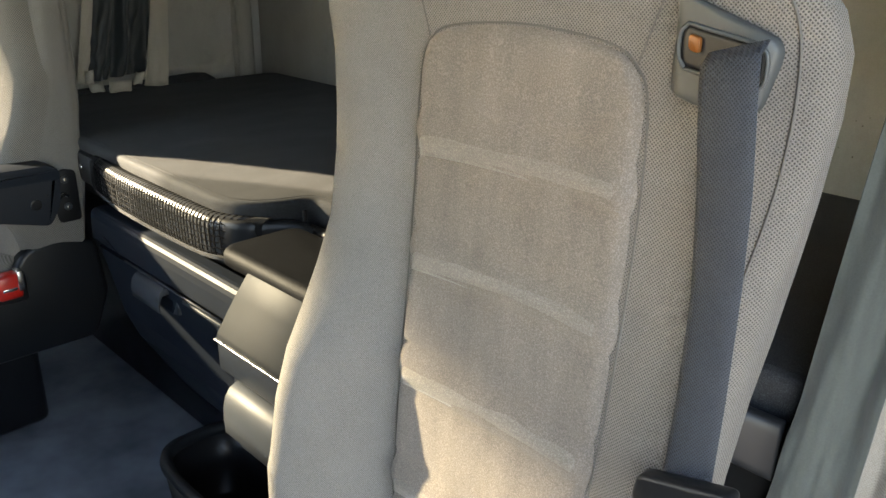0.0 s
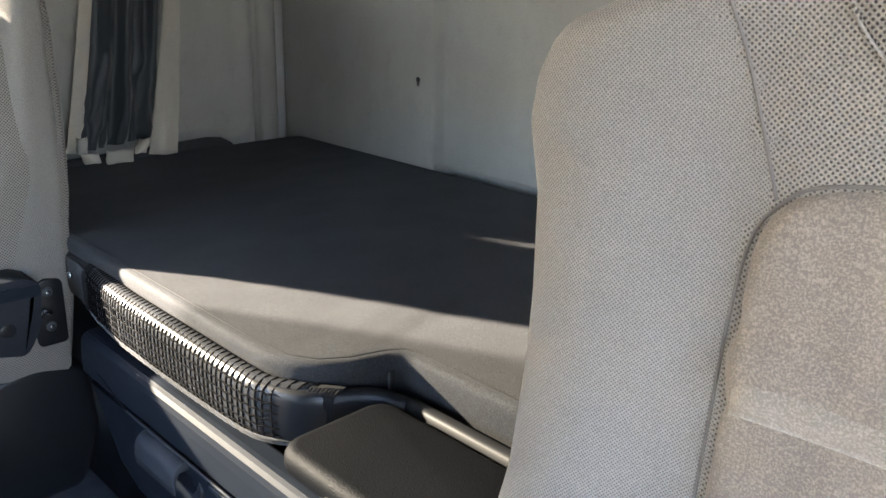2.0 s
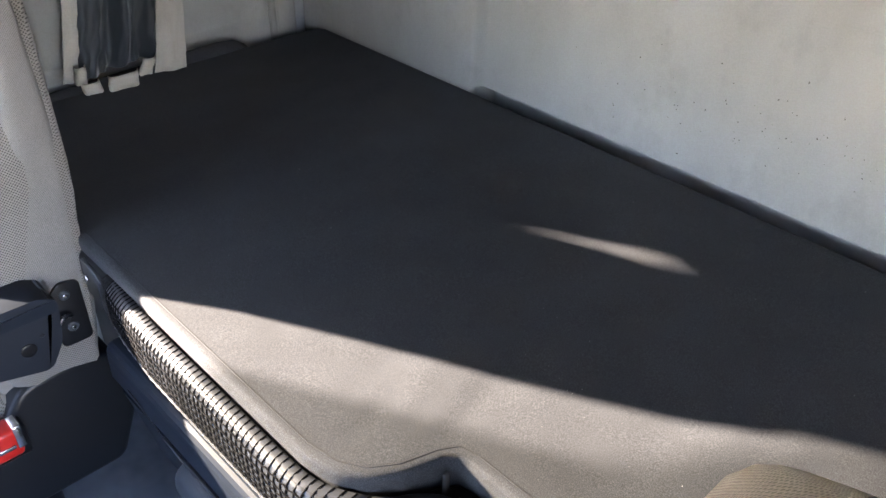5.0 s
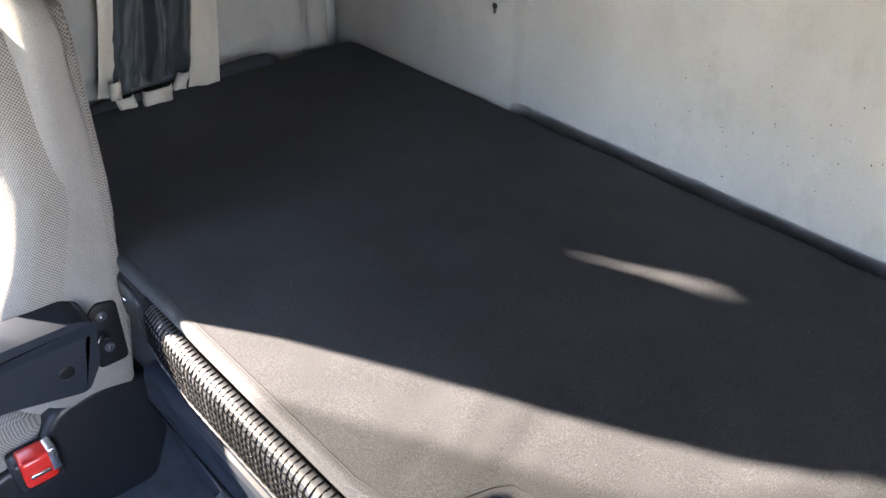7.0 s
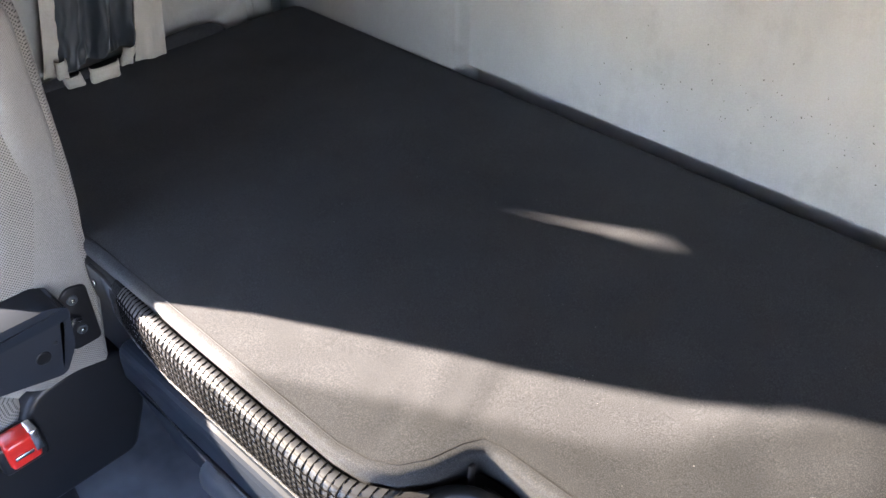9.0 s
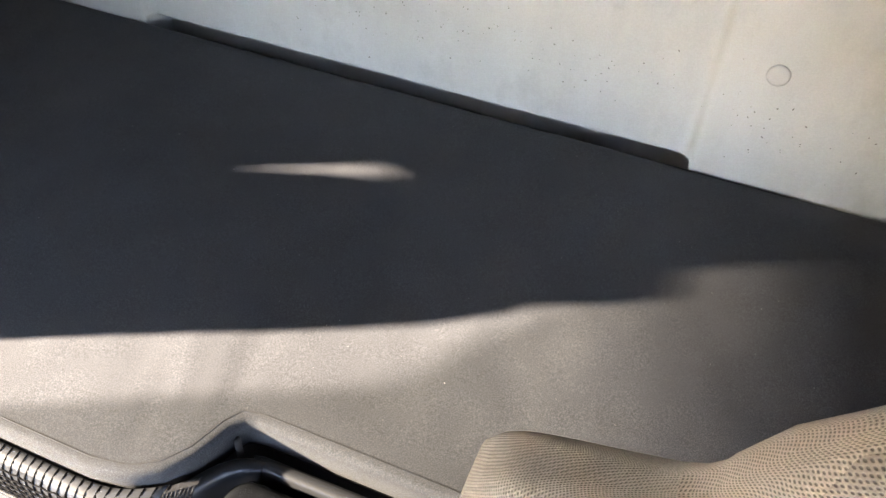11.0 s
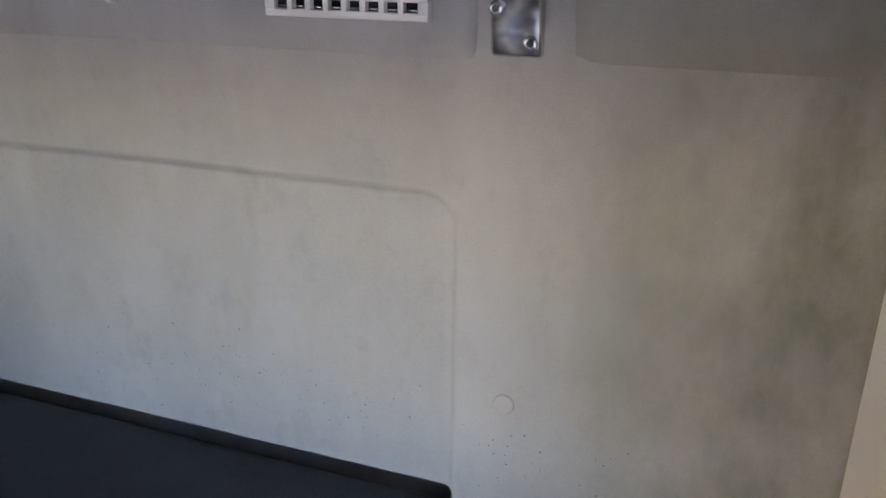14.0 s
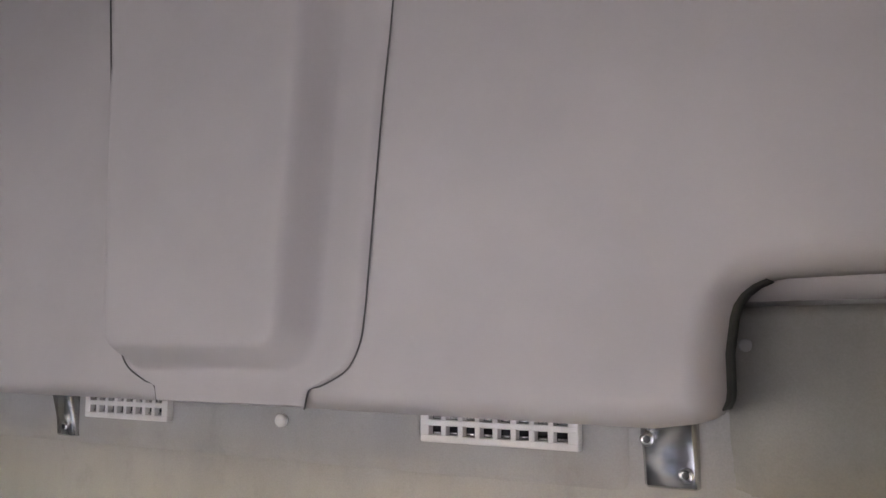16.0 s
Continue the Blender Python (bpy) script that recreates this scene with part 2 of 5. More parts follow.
# ---------------------------------------------------------------- mesh helpers
def part(name, bm, material, parent=None, label="", smooth=True):
    bmesh.ops.recalc_face_normals(bm, faces=bm.faces)
    me = bpy.data.meshes.new(name)
    bm.to_mesh(me)
    bm.free()
    for p in me.polygons:
        p.use_smooth = smooth
    me.materials.append(material)
    ob = new(name, me)
    if parent:
        ob.parent = parent
    if label:
        ob["label"] = label
    return ob


def thing(name, label, category, group="", kind="", at=(0, 0, 0)):
    e = new(name)
    e.empty_display_size = 0.05
    e.location = at
    return tagged(e, label, category, group, kind)


def box(x0, x1, y0, y1, z0, z1, bev=0.004, seg=2, bm=None):
    b = bmesh.new()
    bmesh.ops.create_cube(b, size=1)
    bmesh.ops.scale(b, vec=(x1 - x0, y1 - y0, z1 - z0), verts=b.verts)
    bmesh.ops.translate(b, vec=((x0 + x1) / 2, (y0 + y1) / 2, (z0 + z1) / 2), verts=b.verts)
    if bev:
        bmesh.ops.bevel(b, geom=b.edges[:], offset=bev, segments=seg, affect="EDGES", profile=0.5, clamp_overlap=True)
    if bm is None:
        return b
    return joined(bm, b)


def joined(bm, b):
    me = bpy.data.meshes.new("tmp")
    b.to_mesh(me)
    b.free()
    bm.from_mesh(me)
    bpy.data.meshes.remove(me)
    return bm


def skin(rings, closed=True, caps=True):
    """A surface through rings of equally many points."""
    bm = bmesh.new()
    vs = [[bm.verts.new(p) for p in r] for r in rings]
    n = len(rings[0])
    for a, b in zip(vs, vs[1:]):
        for i in range(n if closed else n - 1):
            j = (i + 1) % n
            bm.faces.new((a[i], a[j], b[j], b[i]))
    if caps and closed:
        bm.faces.new(vs[0])
        bm.faces.new(vs[-1])
    return bm


def thick(bm, t):
    """Gives an open sheet a thickness of t against its normals."""
    bmesh.ops.recalc_face_normals(bm, faces=bm.faces)
    bmesh.ops.solidify(bm, geom=bm.faces[:], thickness=t)
    return bm


def tube(points, r, n=8, flat=1.0, cap=True):
    """A cord or pipe along points; flat squeezes its section."""
    pts = [Vector(p) for p in points]
    rings = []
    side = None
    for i, p in enumerate(pts):
        t = (pts[min(i + 1, len(pts) - 1)] - pts[max(i - 1, 0)]).normalized()
        if side is None:
            ref = Vector((0, 0, 1)) if abs(t.z) < 0.9 else Vector((0, 1, 0))
            side = t.cross(ref).normalized()
        side = (side - t * side.dot(t)).normalized()
        up = side.cross(t)
        rr = r(i / max(1, len(pts) - 1)) if callable(r) else r
        rings.append([p + side * math.cos(a) * rr + up * math.sin(a) * rr * flat
                      for a in (2 * math.pi * k / n for k in range(n))])
    return skin(rings, True, cap)


def smooth_path(points, k=6):
    """Catmull-Rom points through the given ones."""
    P = [Vector(p) for p in points]
    P = [P[0] * 2 - P[1]] + P + [P[-1] * 2 - P[-2]]
    out = []
    for i in range(1, len(P) - 2):
        for j in range(k):
            t = j / k
            a, b, c, e = P[i - 1:i + 3]
            out.append(0.5 * ((2 * b) + (c - a) * t + (2 * a - 5 * b + 4 * c - e) * t * t + (3 * b - a - 3 * c + e) * t ** 3))
    return out + [P[-2]]


def prism(outline, axis, a, b, bev=0.003, seg=2):
    """A flat outline of (u, v) pulled from a to b along an axis; the other two axes are u and v in order."""
    bm = bmesh.new()

    def put(u, v, w):
        return {"x": (w, u, v), "y": (u, w, v), "z": (u, v, w)}[axis]
    lo = [bm.verts.new(put(u, v, a)) for u, v in outline]
    hi = [bm.verts.new(put(u, v, b)) for u, v in outline]
    n = len(outline)
    bm.faces.new(lo)
    bm.faces.new(hi)
    for i in range(n):
        bm.faces.new((lo[i], lo[(i + 1) % n], hi[(i + 1) % n], hi[i]))
    bmesh.ops.recalc_face_normals(bm, faces=bm.faces)
    if bev:
        rim = [e for e in bm.edges if (e.verts[0] in lo and e.verts[1] in lo) or (e.verts[0] in hi and e.verts[1] in hi)]
        bmesh.ops.bevel(bm, geom=rim, offset=bev, segments=seg, affect="EDGES", profile=0.5, clamp_overlap=True)
    return bm


def round_rect(u0, u1, v0, v1, r, n=6, corners=(1, 1, 1, 1)):
    """Outline with rounded corners: low-left, low-right, high-right, high-left."""
    out = []
    for (cu, cv, a0), on in zip(((u0 + r, v0 + r, math.pi), (u1 - r, v0 + r, 1.5 * math.pi), (u1 - r, v1 - r, 0), (u0 + r, v1 - r, 0.5 * math.pi)), corners):
        if on:
            out += [(cu + r * math.cos(a0 + k * math.pi / 2 / n), cv + r * math.sin(a0 + k * math.pi / 2 / n)) for k in range(n + 1)]
        else:
            out.append((cu + (r if cu > (u0 + u1) / 2 else -r), cv + (r if cv > (v0 + v1) / 2 else -r)))
    return out


def rounded(poly, r, n=5):
    out = []
    m = len(poly)
    for i in range(m):
        a, b, c = (Vector(poly[(i + k) % m]) for k in (-1, 0, 1))
        p, q = b + (a - b).normalized() * r, b + (c - b).normalized() * r
        for k in range(n + 1):
            t = k / n
            v = p * (1 - t) ** 2 + b * 2 * t * (1 - t) + q * t * t
            out.append((v.x, v.y))
    return out


def inset(poly, dd):
    """The outline moved inwards by dd."""
    m = len(poly)
    turn = 1 if sum(a[0] * b[1] - b[0] * a[1] for a, b in zip(poly, poly[1:] + poly[:1])) > 0 else -1
    res = []
    for k in range(m):
        a, b, c = (Vector(poly[(k + o) % m]) for o in (-1, 0, 1))
        n1, n2 = Vector((-(b - a).y, (b - a).x)).normalized() * turn, Vector((-(c - b).y, (c - b).x)).normalized() * turn
        v = (n1 + n2).normalized()
        v = v / max(0.6, v.dot(n1))
        res.append((b.x + v.x * dd, b.y + v.y * dd))
    return res


def disc(centre, axis, r, h, n=20, dome=0.3):
    """A low round button with a domed face, growing along axis."""
    a = Vector(axis).normalized()
    s = a.orthogonal().normalized()
    t = a.cross(s)
    c = Vector(centre)
    rings = []
    for f, k in ((1.0, 0.0), (1.0, 1 - dome), (0.86, 1 - dome * 0.4), (0.5, 0.97), (0.05, 1.0)):
        rings.append([c + a * (h * k) + (s * math.cos(g) + t * math.sin(g)) * r * f for g in (2 * math.pi * i / n for i in range(n))])
    return skin(rings)


def interp(table, z):
    zs = [row[0] for row in table]
    return [float(np.interp(z, zs, [row[k] for row in table])) for k in range(1, len(table[0]))]


def ease(a, b, x):
    t = max(0.0, min(1.0, (x - a) / (b - a)))
    return t * t * (3 - 2 * t)


# ---------------------------------------------------------------- the cab shell
FLOOR = 0.10


def structure(name, bm, material, label, category="", smooth=False):
    return tagged(part(name, bm, material, None, "", smooth), label, category or name.split("_")[0], "", "structure")


ground = structure("ground", box(-400, 400, -400, 400, -1.45, -1.3, 0), M_GROUND, "grey concrete yard under the parked truck", "ground")
structure("floor", box(-1.1, 1.1, -2.2, 0.1, 0.0, FLOOR, 0), M_FLOOR, "dark blue ribbed rubber cab floor mat", "floor")
structure("ceiling", box(-1.15, 1.15, -2.2, 0.15, 2.3, 2.36, 0), M_GUIDE, "slate grey cab roof lining", "ceiling")


def wall_with_opening(u0, u1, v0, v1, o, axis, a, b):
    """A wall slab with one rectangular opening o = (u0, u1, v0, v1), as four butted pieces in one mesh."""
    bm = bmesh.new()
    ou0, ou1, ov0, ov1 = o
    for p in ((u0, ou0, v0, v1), (ou1, u1, v0, v1), (ou0, ou1, v0, ov0), (ou0, ou1, ov1, v1)):
        if p[1] - p[0] > 0.001 and p[3] - p[2] > 0.001:
            if axis == "x":
                box(a, b, p[0], p[1], p[2], p[3], 0, 1, bm)
            else:
                box(p[0], p[1], a, b, p[2], p[3], 0, 1, bm)
    return bm


# front and doors: windscreen, passenger window, open driver's doorway
structure("wall_front", wall_with_opening(-1.1, 1.1, 0.0, 2.3, (-0.98, 0.20, 0.90, 1.41), "y", -2.2, -2.12), M_BLUE, "dark blue grey front cab panel round the windscreen", "wall")
def passenger_door():
    """Door skin with a window whose rear top corner is cut off."""
    bm = bmesh.new()
    top = [(-1.85, 1.38), (-0.885, 1.38), (-0.85, 1.188), (-0.750, 1.147), (-0.748, 0.80)]
    box(-1.1, -1.05, -2.12, -1.85, 0, 2.3, 0, 1, bm)
    box(-1.1, -1.05, -0.748, -0.72, 0, 2.3, 0, 1, bm)
    box(-1.1, -1.05, -1.85, -0.748, 0, 0.80, 0, 1, bm)
    ring = [(y, z) for y, z in top[:-1]] + [(-0.748, 1.147), (-0.748, 2.3), (-1.85, 2.3)]
    joined(bm, prism(ring, "x", -1.1, -1.05, 0))
    return bm


structure("wall_passenger_door", passenger_door(), M_GUIDE, "slate grey passenger door with a window", "wall")
structure("wall_driver_door", wall_with_opening(-2.12, -0.62, 0.0, 2.3, (-1.5, -0.78, 0.12, 1.38), "x", 1.06, 1.1), M_GUIDE, "slate grey cab side round the open driver's door", "wall")
for nm, bm, mt, lb in (("window_windscreen", box(-0.98, 0.20, -2.17, -2.165, 0.90, 1.41, 0), M_GLASS, "clear windscreen glass"),
                       ("window_passenger", box(-1.078, -1.074, -1.85, -0.748, 0.80, 1.38, 0), M_SIDE, "tinted passenger window glass"),
                       # added out of view; its outline sets the half-lit band on the mattress
                       ("window_deflector", prism([(-1.85, 0.80), (-1.2, 0.80), (-1.2, 1.222), (-1.062, 1.290), (-0.862, 1.363), (-0.862, 1.42), (-1.85, 1.42)], "x", -1.112, -1.108, 0), M_TINT, "unseen smoked sheet added outside the passenger window to shape the sunlight")):
    structure(nm, bm, mt, lb, "window")


# back wall: felt lining with a recessed middle field, a ledge above it and padded ends
def recess_depth(x, z):
    """Depth of the recessed field behind the plane of the lining."""
    x0, x1, z1, r = -0.512, 0.403, 1.187, 0.05
    dx = max(x0 + r - x, x - (x1 - r), 0)
    dz = max(z - (z1 - r), 0)
    if dx and dz:
        dd = r - math.hypot(dx, dz)
    else:
        dd = min(x - x0, x1 - x, z1 - z)
    return 0.018 * ease(-0.006, 0.014, dd) + 0.03 * ease(0.0, 0.006, dd) * ease(0.7475, 0.7435, z)


def back_wall():
    xs = sorted(set([round(v, 4) for v in np.linspace(-1.02, 0.99, 90)] + [round(c + k, 4) for c in (-0.515, 0.41) for k in np.linspace(-0.012, 0.016, 8)]
                    + [round(c + k, 4) for c in (-0.47, 0.365) for k in np.linspace(-0.03, 0.03, 9)]))
    zs = sorted(set([round(v, 4) for v in np.linspace(0.2, 1.342, 50)] + [round(1.185 + k, 4) for k in np.linspace(-0.06, 0.012, 16)] + [0.742, 0.7435, 0.7445, 0.7455, 0.7465, 0.7475, 0.749]))
    bm = bmesh.new()
    grid = [[bm.verts.new((x, recess_depth(x, z) + 0.002 * noise.noise((x * 3, 0.3, z * 3)), z)) for x in xs] for z in zs]
    for a, b in zip(grid, grid[1:]):
        for i in range(len(xs) - 1):
            bm.faces.new((a[i], a[i + 1], b[i + 1], b[i]))
    return bm


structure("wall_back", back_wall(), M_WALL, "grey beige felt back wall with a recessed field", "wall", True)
structure("wall_back_outer", box(-1.1, 1.1, 0.06, 0.12, 0.0, 2.3, 0), M_OUT, "plain outer back panel of the cab", "wall")


def ledge_profile(y_low, y_top, z0, z1, x0, x1, bev, soft=1.0):
    """Padded band along the back wall."""
    rings = []
    for x, k in ((x0, 0.0), (x0 + bev, 0.8), (x0 + 2 * bev, 1.0), (x1 - 2 * bev, 1.0), (x1 - bev, 0.8), (x1, 0.0)):
        rings.append([(x, 0.03, z0), (x, 0.0, z0), (x, y_low * 0.25 * k, z0 + 0.006 * soft), (x, y_low * 0.8 * k, z0 + 0.016 * soft), (x, y_low * k, z0 + 0.026 * soft),
                      (x, y_top * k, z1 - 0.012), (x, y_top * 0.6 * k, z1), (x, 0.03, z1)])
    return skin(rings)


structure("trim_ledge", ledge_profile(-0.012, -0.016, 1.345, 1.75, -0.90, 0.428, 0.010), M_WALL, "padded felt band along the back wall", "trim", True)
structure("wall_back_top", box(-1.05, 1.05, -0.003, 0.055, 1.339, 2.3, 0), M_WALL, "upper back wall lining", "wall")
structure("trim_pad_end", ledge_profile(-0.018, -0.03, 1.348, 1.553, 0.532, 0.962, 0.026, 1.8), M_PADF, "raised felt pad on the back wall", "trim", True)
structure("trim_pad_lip", ledge_profile(-0.042, -0.042, 1.557, 1.66, 0.555, 0.962, 0.012), M_UPPER, "pale rolled lip above the wall pad", "trim", True)
rows = []
for z, xr, dp in ((1.336, -0.95, 0.004), (1.340, -0.925, 0.018), (1.350, -0.888, 0.032), (1.375, -0.842, 0.042), (1.405, -0.805, 0.047), (1.44, -0.78, 0.052), (1.50, -0.765, 0.058), (1.62, -0.76, 0.07)):
    rows.append([(-1.0, 0.02, z), (-1.0, -dp, z), (-0.98, -dp, z)] + [(xr - 0.04 + 0.04 * math.sin(a), -dp * (0.35 + 0.65 * math.cos(a)), z) for a in np.linspace(0, math.pi / 2, 7)] + [(xr + 0.012, -0.08 * dp, z), (xr + 0.016, 0.02, z)])
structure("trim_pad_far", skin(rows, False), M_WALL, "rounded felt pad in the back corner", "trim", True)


# passenger side wall with its shallow recessed field and corner post
def side_wall(x, sgn, y0, y1, fy0, fy1, fz0, fz1, zt, r=0.05, depth=0.02):
    ys = np.unique(np.round(np.concatenate([np.linspace(y0, y1, 40), fy0 + np.linspace(-0.03, 0.03, 9), fy1 + np.linspace(-0.03, 0.03, 9)]), 4))
    zs = np.unique(np.round(np.concatenate([np.linspace(0.4, zt, 40), fz0 + np.linspace(-0.03, 0.03, 9), fz1 + np.linspace(-0.03, 0.03, 9)]), 4))
    bm = bmesh.new()
    rows = []
    for z in zs:
        row = []
        for y in ys:
            dy, dz = max(fy0 + r - y, y - (fy1 - r), 0), max(fz0 + r - z, z - (fz1 - r), 0)
            dd = r - math.hypot(dy, dz) if dy and dz else min(y - fy0, fy1 - y, z - fz0, fz1 - z)
            off = depth * ease(-0.012, 0.014, dd) + 0.004 * noise.noise((y * 4, z * 4, 2))
            row.append(bm.verts.new((x + sgn * off, y, z)))
        rows.append(row)
    for a, b in zip(rows, rows[1:]):
        for i in range(len(ys) - 1):
            bm.faces.new((a[i], a[i + 1], b[i + 1], b[i]))
    return bm


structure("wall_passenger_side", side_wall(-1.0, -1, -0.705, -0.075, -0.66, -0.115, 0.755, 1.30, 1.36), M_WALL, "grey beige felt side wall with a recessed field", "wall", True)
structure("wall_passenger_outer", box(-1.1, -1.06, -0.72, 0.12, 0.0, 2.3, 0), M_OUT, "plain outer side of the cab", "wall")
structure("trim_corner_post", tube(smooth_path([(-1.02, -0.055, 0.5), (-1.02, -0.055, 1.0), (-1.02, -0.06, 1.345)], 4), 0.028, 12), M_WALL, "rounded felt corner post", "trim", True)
structure("trim_corner_bead", tube([(-1.0, -0.092, 0.7), (-1.0, -0.092, 1.345)], 0.008, 8), M_WALL, "thin bead along the corner", "trim", True)
# upper passenger side, bulging inwards above the curtain rail
upper = [[(x, y, z) for x, z in ((-1.05, 1.36), (-0.985, 1.362), (-0.968, 1.375), (-0.962, 1.42), (-0.955, 1.55), (-0.95, 1.9), (-0.95, 2.3), (-1.05, 2.3))] for y in (-2.1, -1.5, -1.0, -0.5, -0.08)]
structure("wall_passenger_upper", skin(upper), M_TRIM, "beige moulded upper side lining", "wall", True)
rings = []
for h, rr in ((-0.003, 1.06), (0.0, 1.0), (0.004, 0.92), (0.009, 0.8), (0.0125, 0.62), (0.0145, 0.4), (0.015, 0.05)):
    rings.append([(-0.9645 + h, -0.205 + 0.105 * rr * math.cos(a), 1.39 + 0.085 * rr * (math.sin(a) if a < math.pi else 0.1 * math.sin(a))) for a in (math.pi * 2 * i / 32 for i in range(32))])
structure("trim_upper_bulge", skin(rings), M_TRIM, "rounded bulge in the side lining", "trim", True)

# driver side: chamfered post, panel and its lower ledge
post = [[(0.883, 0.005, z), (0.889, -0.006, z), (0.93, -0.016, z), (0.944, -0.024, z), (0.947, -0.03, z), (0.95, 0.04, z), (0.89, 0.04, z)] for z in (0.3, 0.9, 1.2, 1.6, 2.3)]
structure("trim_post", skin(post), M_TRIM, "beige moulded corner post", "trim", True)
panel = []
COLS = ((0.9492, -0.0335, 0.0), (0.951, -0.0355, 0.02), (0.963, -0.0395, 0.10), (0.9655, -0.042, 0.14), (0.9665, -0.046, 0.18), (0.974, -0.084, 0.42), (0.976, -0.090, 0.48), (0.998, -0.110, 0.93), (1.003, -0.116, 0.98), (1.005, -0.126, 1.0), (1.006, -0.42, 1.0), (1.006, -0.64, 1.0))
for z, o in ((2.3, 0.0), (1.6, 0.0), (1.2, 0.0), (0.86, 0.0), (0.835, 0.002), (0.822, 0.007), (0.766, 0.050), (0.757, 0.056), (0.742, 0.060), (0.736, 0.064), (0.731, 0.074), (0.727, 0.084), (0.71, 0.092), (0.5, 0.093), (0.2, 0.093)):
    panel.append([(x - o * w, y, z) for x, y, w in COLS])
structure("wall_driver_side", skin(panel, False), M_TRIM, "beige moulded side panel with a sloping ledge", "wall", True)
structure("wall_driver_outer", box(1.06, 1.1, -0.62, 0.12, 0.0, 2.3, 0), M_OUT, "plain outer side of the cab", "wall")


def plug(at, axis, r, name="cover_cap", label="round plastic cover cap on the lining", m=M_WALL, h=0.006):
    return tagged(part(name, disc(at, axis, r, h), m), label, "cap", "lining caps")


plug((0.474, 0.001, 0.908), (0, -1, 0), 0.0145, h=0.0035)
plug((-0.076, -0.014, 1.408), (0, -1, 0), 0.009, "hook_button", "small pale hook button on the felt band", M_WHITE, 0.010)
plug((-0.965, -0.369, 1.457), (1, 0, 0), 0.014, m=M_TRIM)
plug((-0.9615, -0.212, 1.44), (1, 0, 0), 0.01, m=M_TRIM)
plug((0.558, -0.022, 1.513), (0, -1, 0), 0.007, h=0.003)

# screw hole with rust run on the back wall
hole = thing("screw_hole", "small dark screw hole with a rusty stain in the lining", "hole", at=(0, 0, 0))
part("hole", disc((-0.556, -0.001, 0.912), (0, -1, 0), 0.005, 0.003), M_BLACK, hole)
part("stain", prism([(-0.557, 0.899), (-0.555, 0.899), (-0.553, 0.907), (-0.559, 0.907)], "y", -0.0035, 0.004, 0), M_DIRT, hole)


# ---------------------------------------------------------------- dirt flecks on the lining, lint on the mattress
def flecks(name, n, pick, r0, r1, material, label, seed):
    rnd = random.Random(seed)
    bm = bmesh.new()
    for _ in range(n):
        p, nrm = pick(rnd)
        r = rnd.uniform(r0, r1)
        a = Vector(nrm).orthogonal().normalized()
        b = Vector(nrm).cross(a)
        g = rnd.uniform(0, 6.3)
        s, t = a * math.cos(g) + b * math.sin(g), b * math.cos(g) - a * math.sin(g)
        st = rnd.uniform(1, 2.2)
        ring = [bm.verts.new(Vector(p) + (s * math.cos(k * 1.2566) * st + t * math.sin(k * 1.2566)) * r) for k in range(5)]
        top = bm.verts.new(Vector(p) + Vector(nrm) * r * 0.5)
        for k in range(5):
            bm.faces.new((ring[k], ring[(k + 1) % 5], top))
    return tagged(part(name, bm, material), label, "dirt", "", "stuff")


def on_wall(r):
    x = r.choice((r.gauss(0.2, 0.1), r.gauss(0.5, 0.09), r.gauss(0.0, 0.12), r.uniform(-0.4, 0.8)))
    z = 0.85 + r.gauss(0, 0.03) - 0.02 * (x > 0.45)
    return (x, recess_depth(x, z) - 0.002, z), (0, -1, 0)


flecks("dirt_flecks", 150, on_wall, 0.0003, 0.0011, M_DIRT, "small dark dirt flecks on the felt back wall", 3)

# ---------------------------------------------------------------- the bunk
MZ = 0.739          # top of the mattress


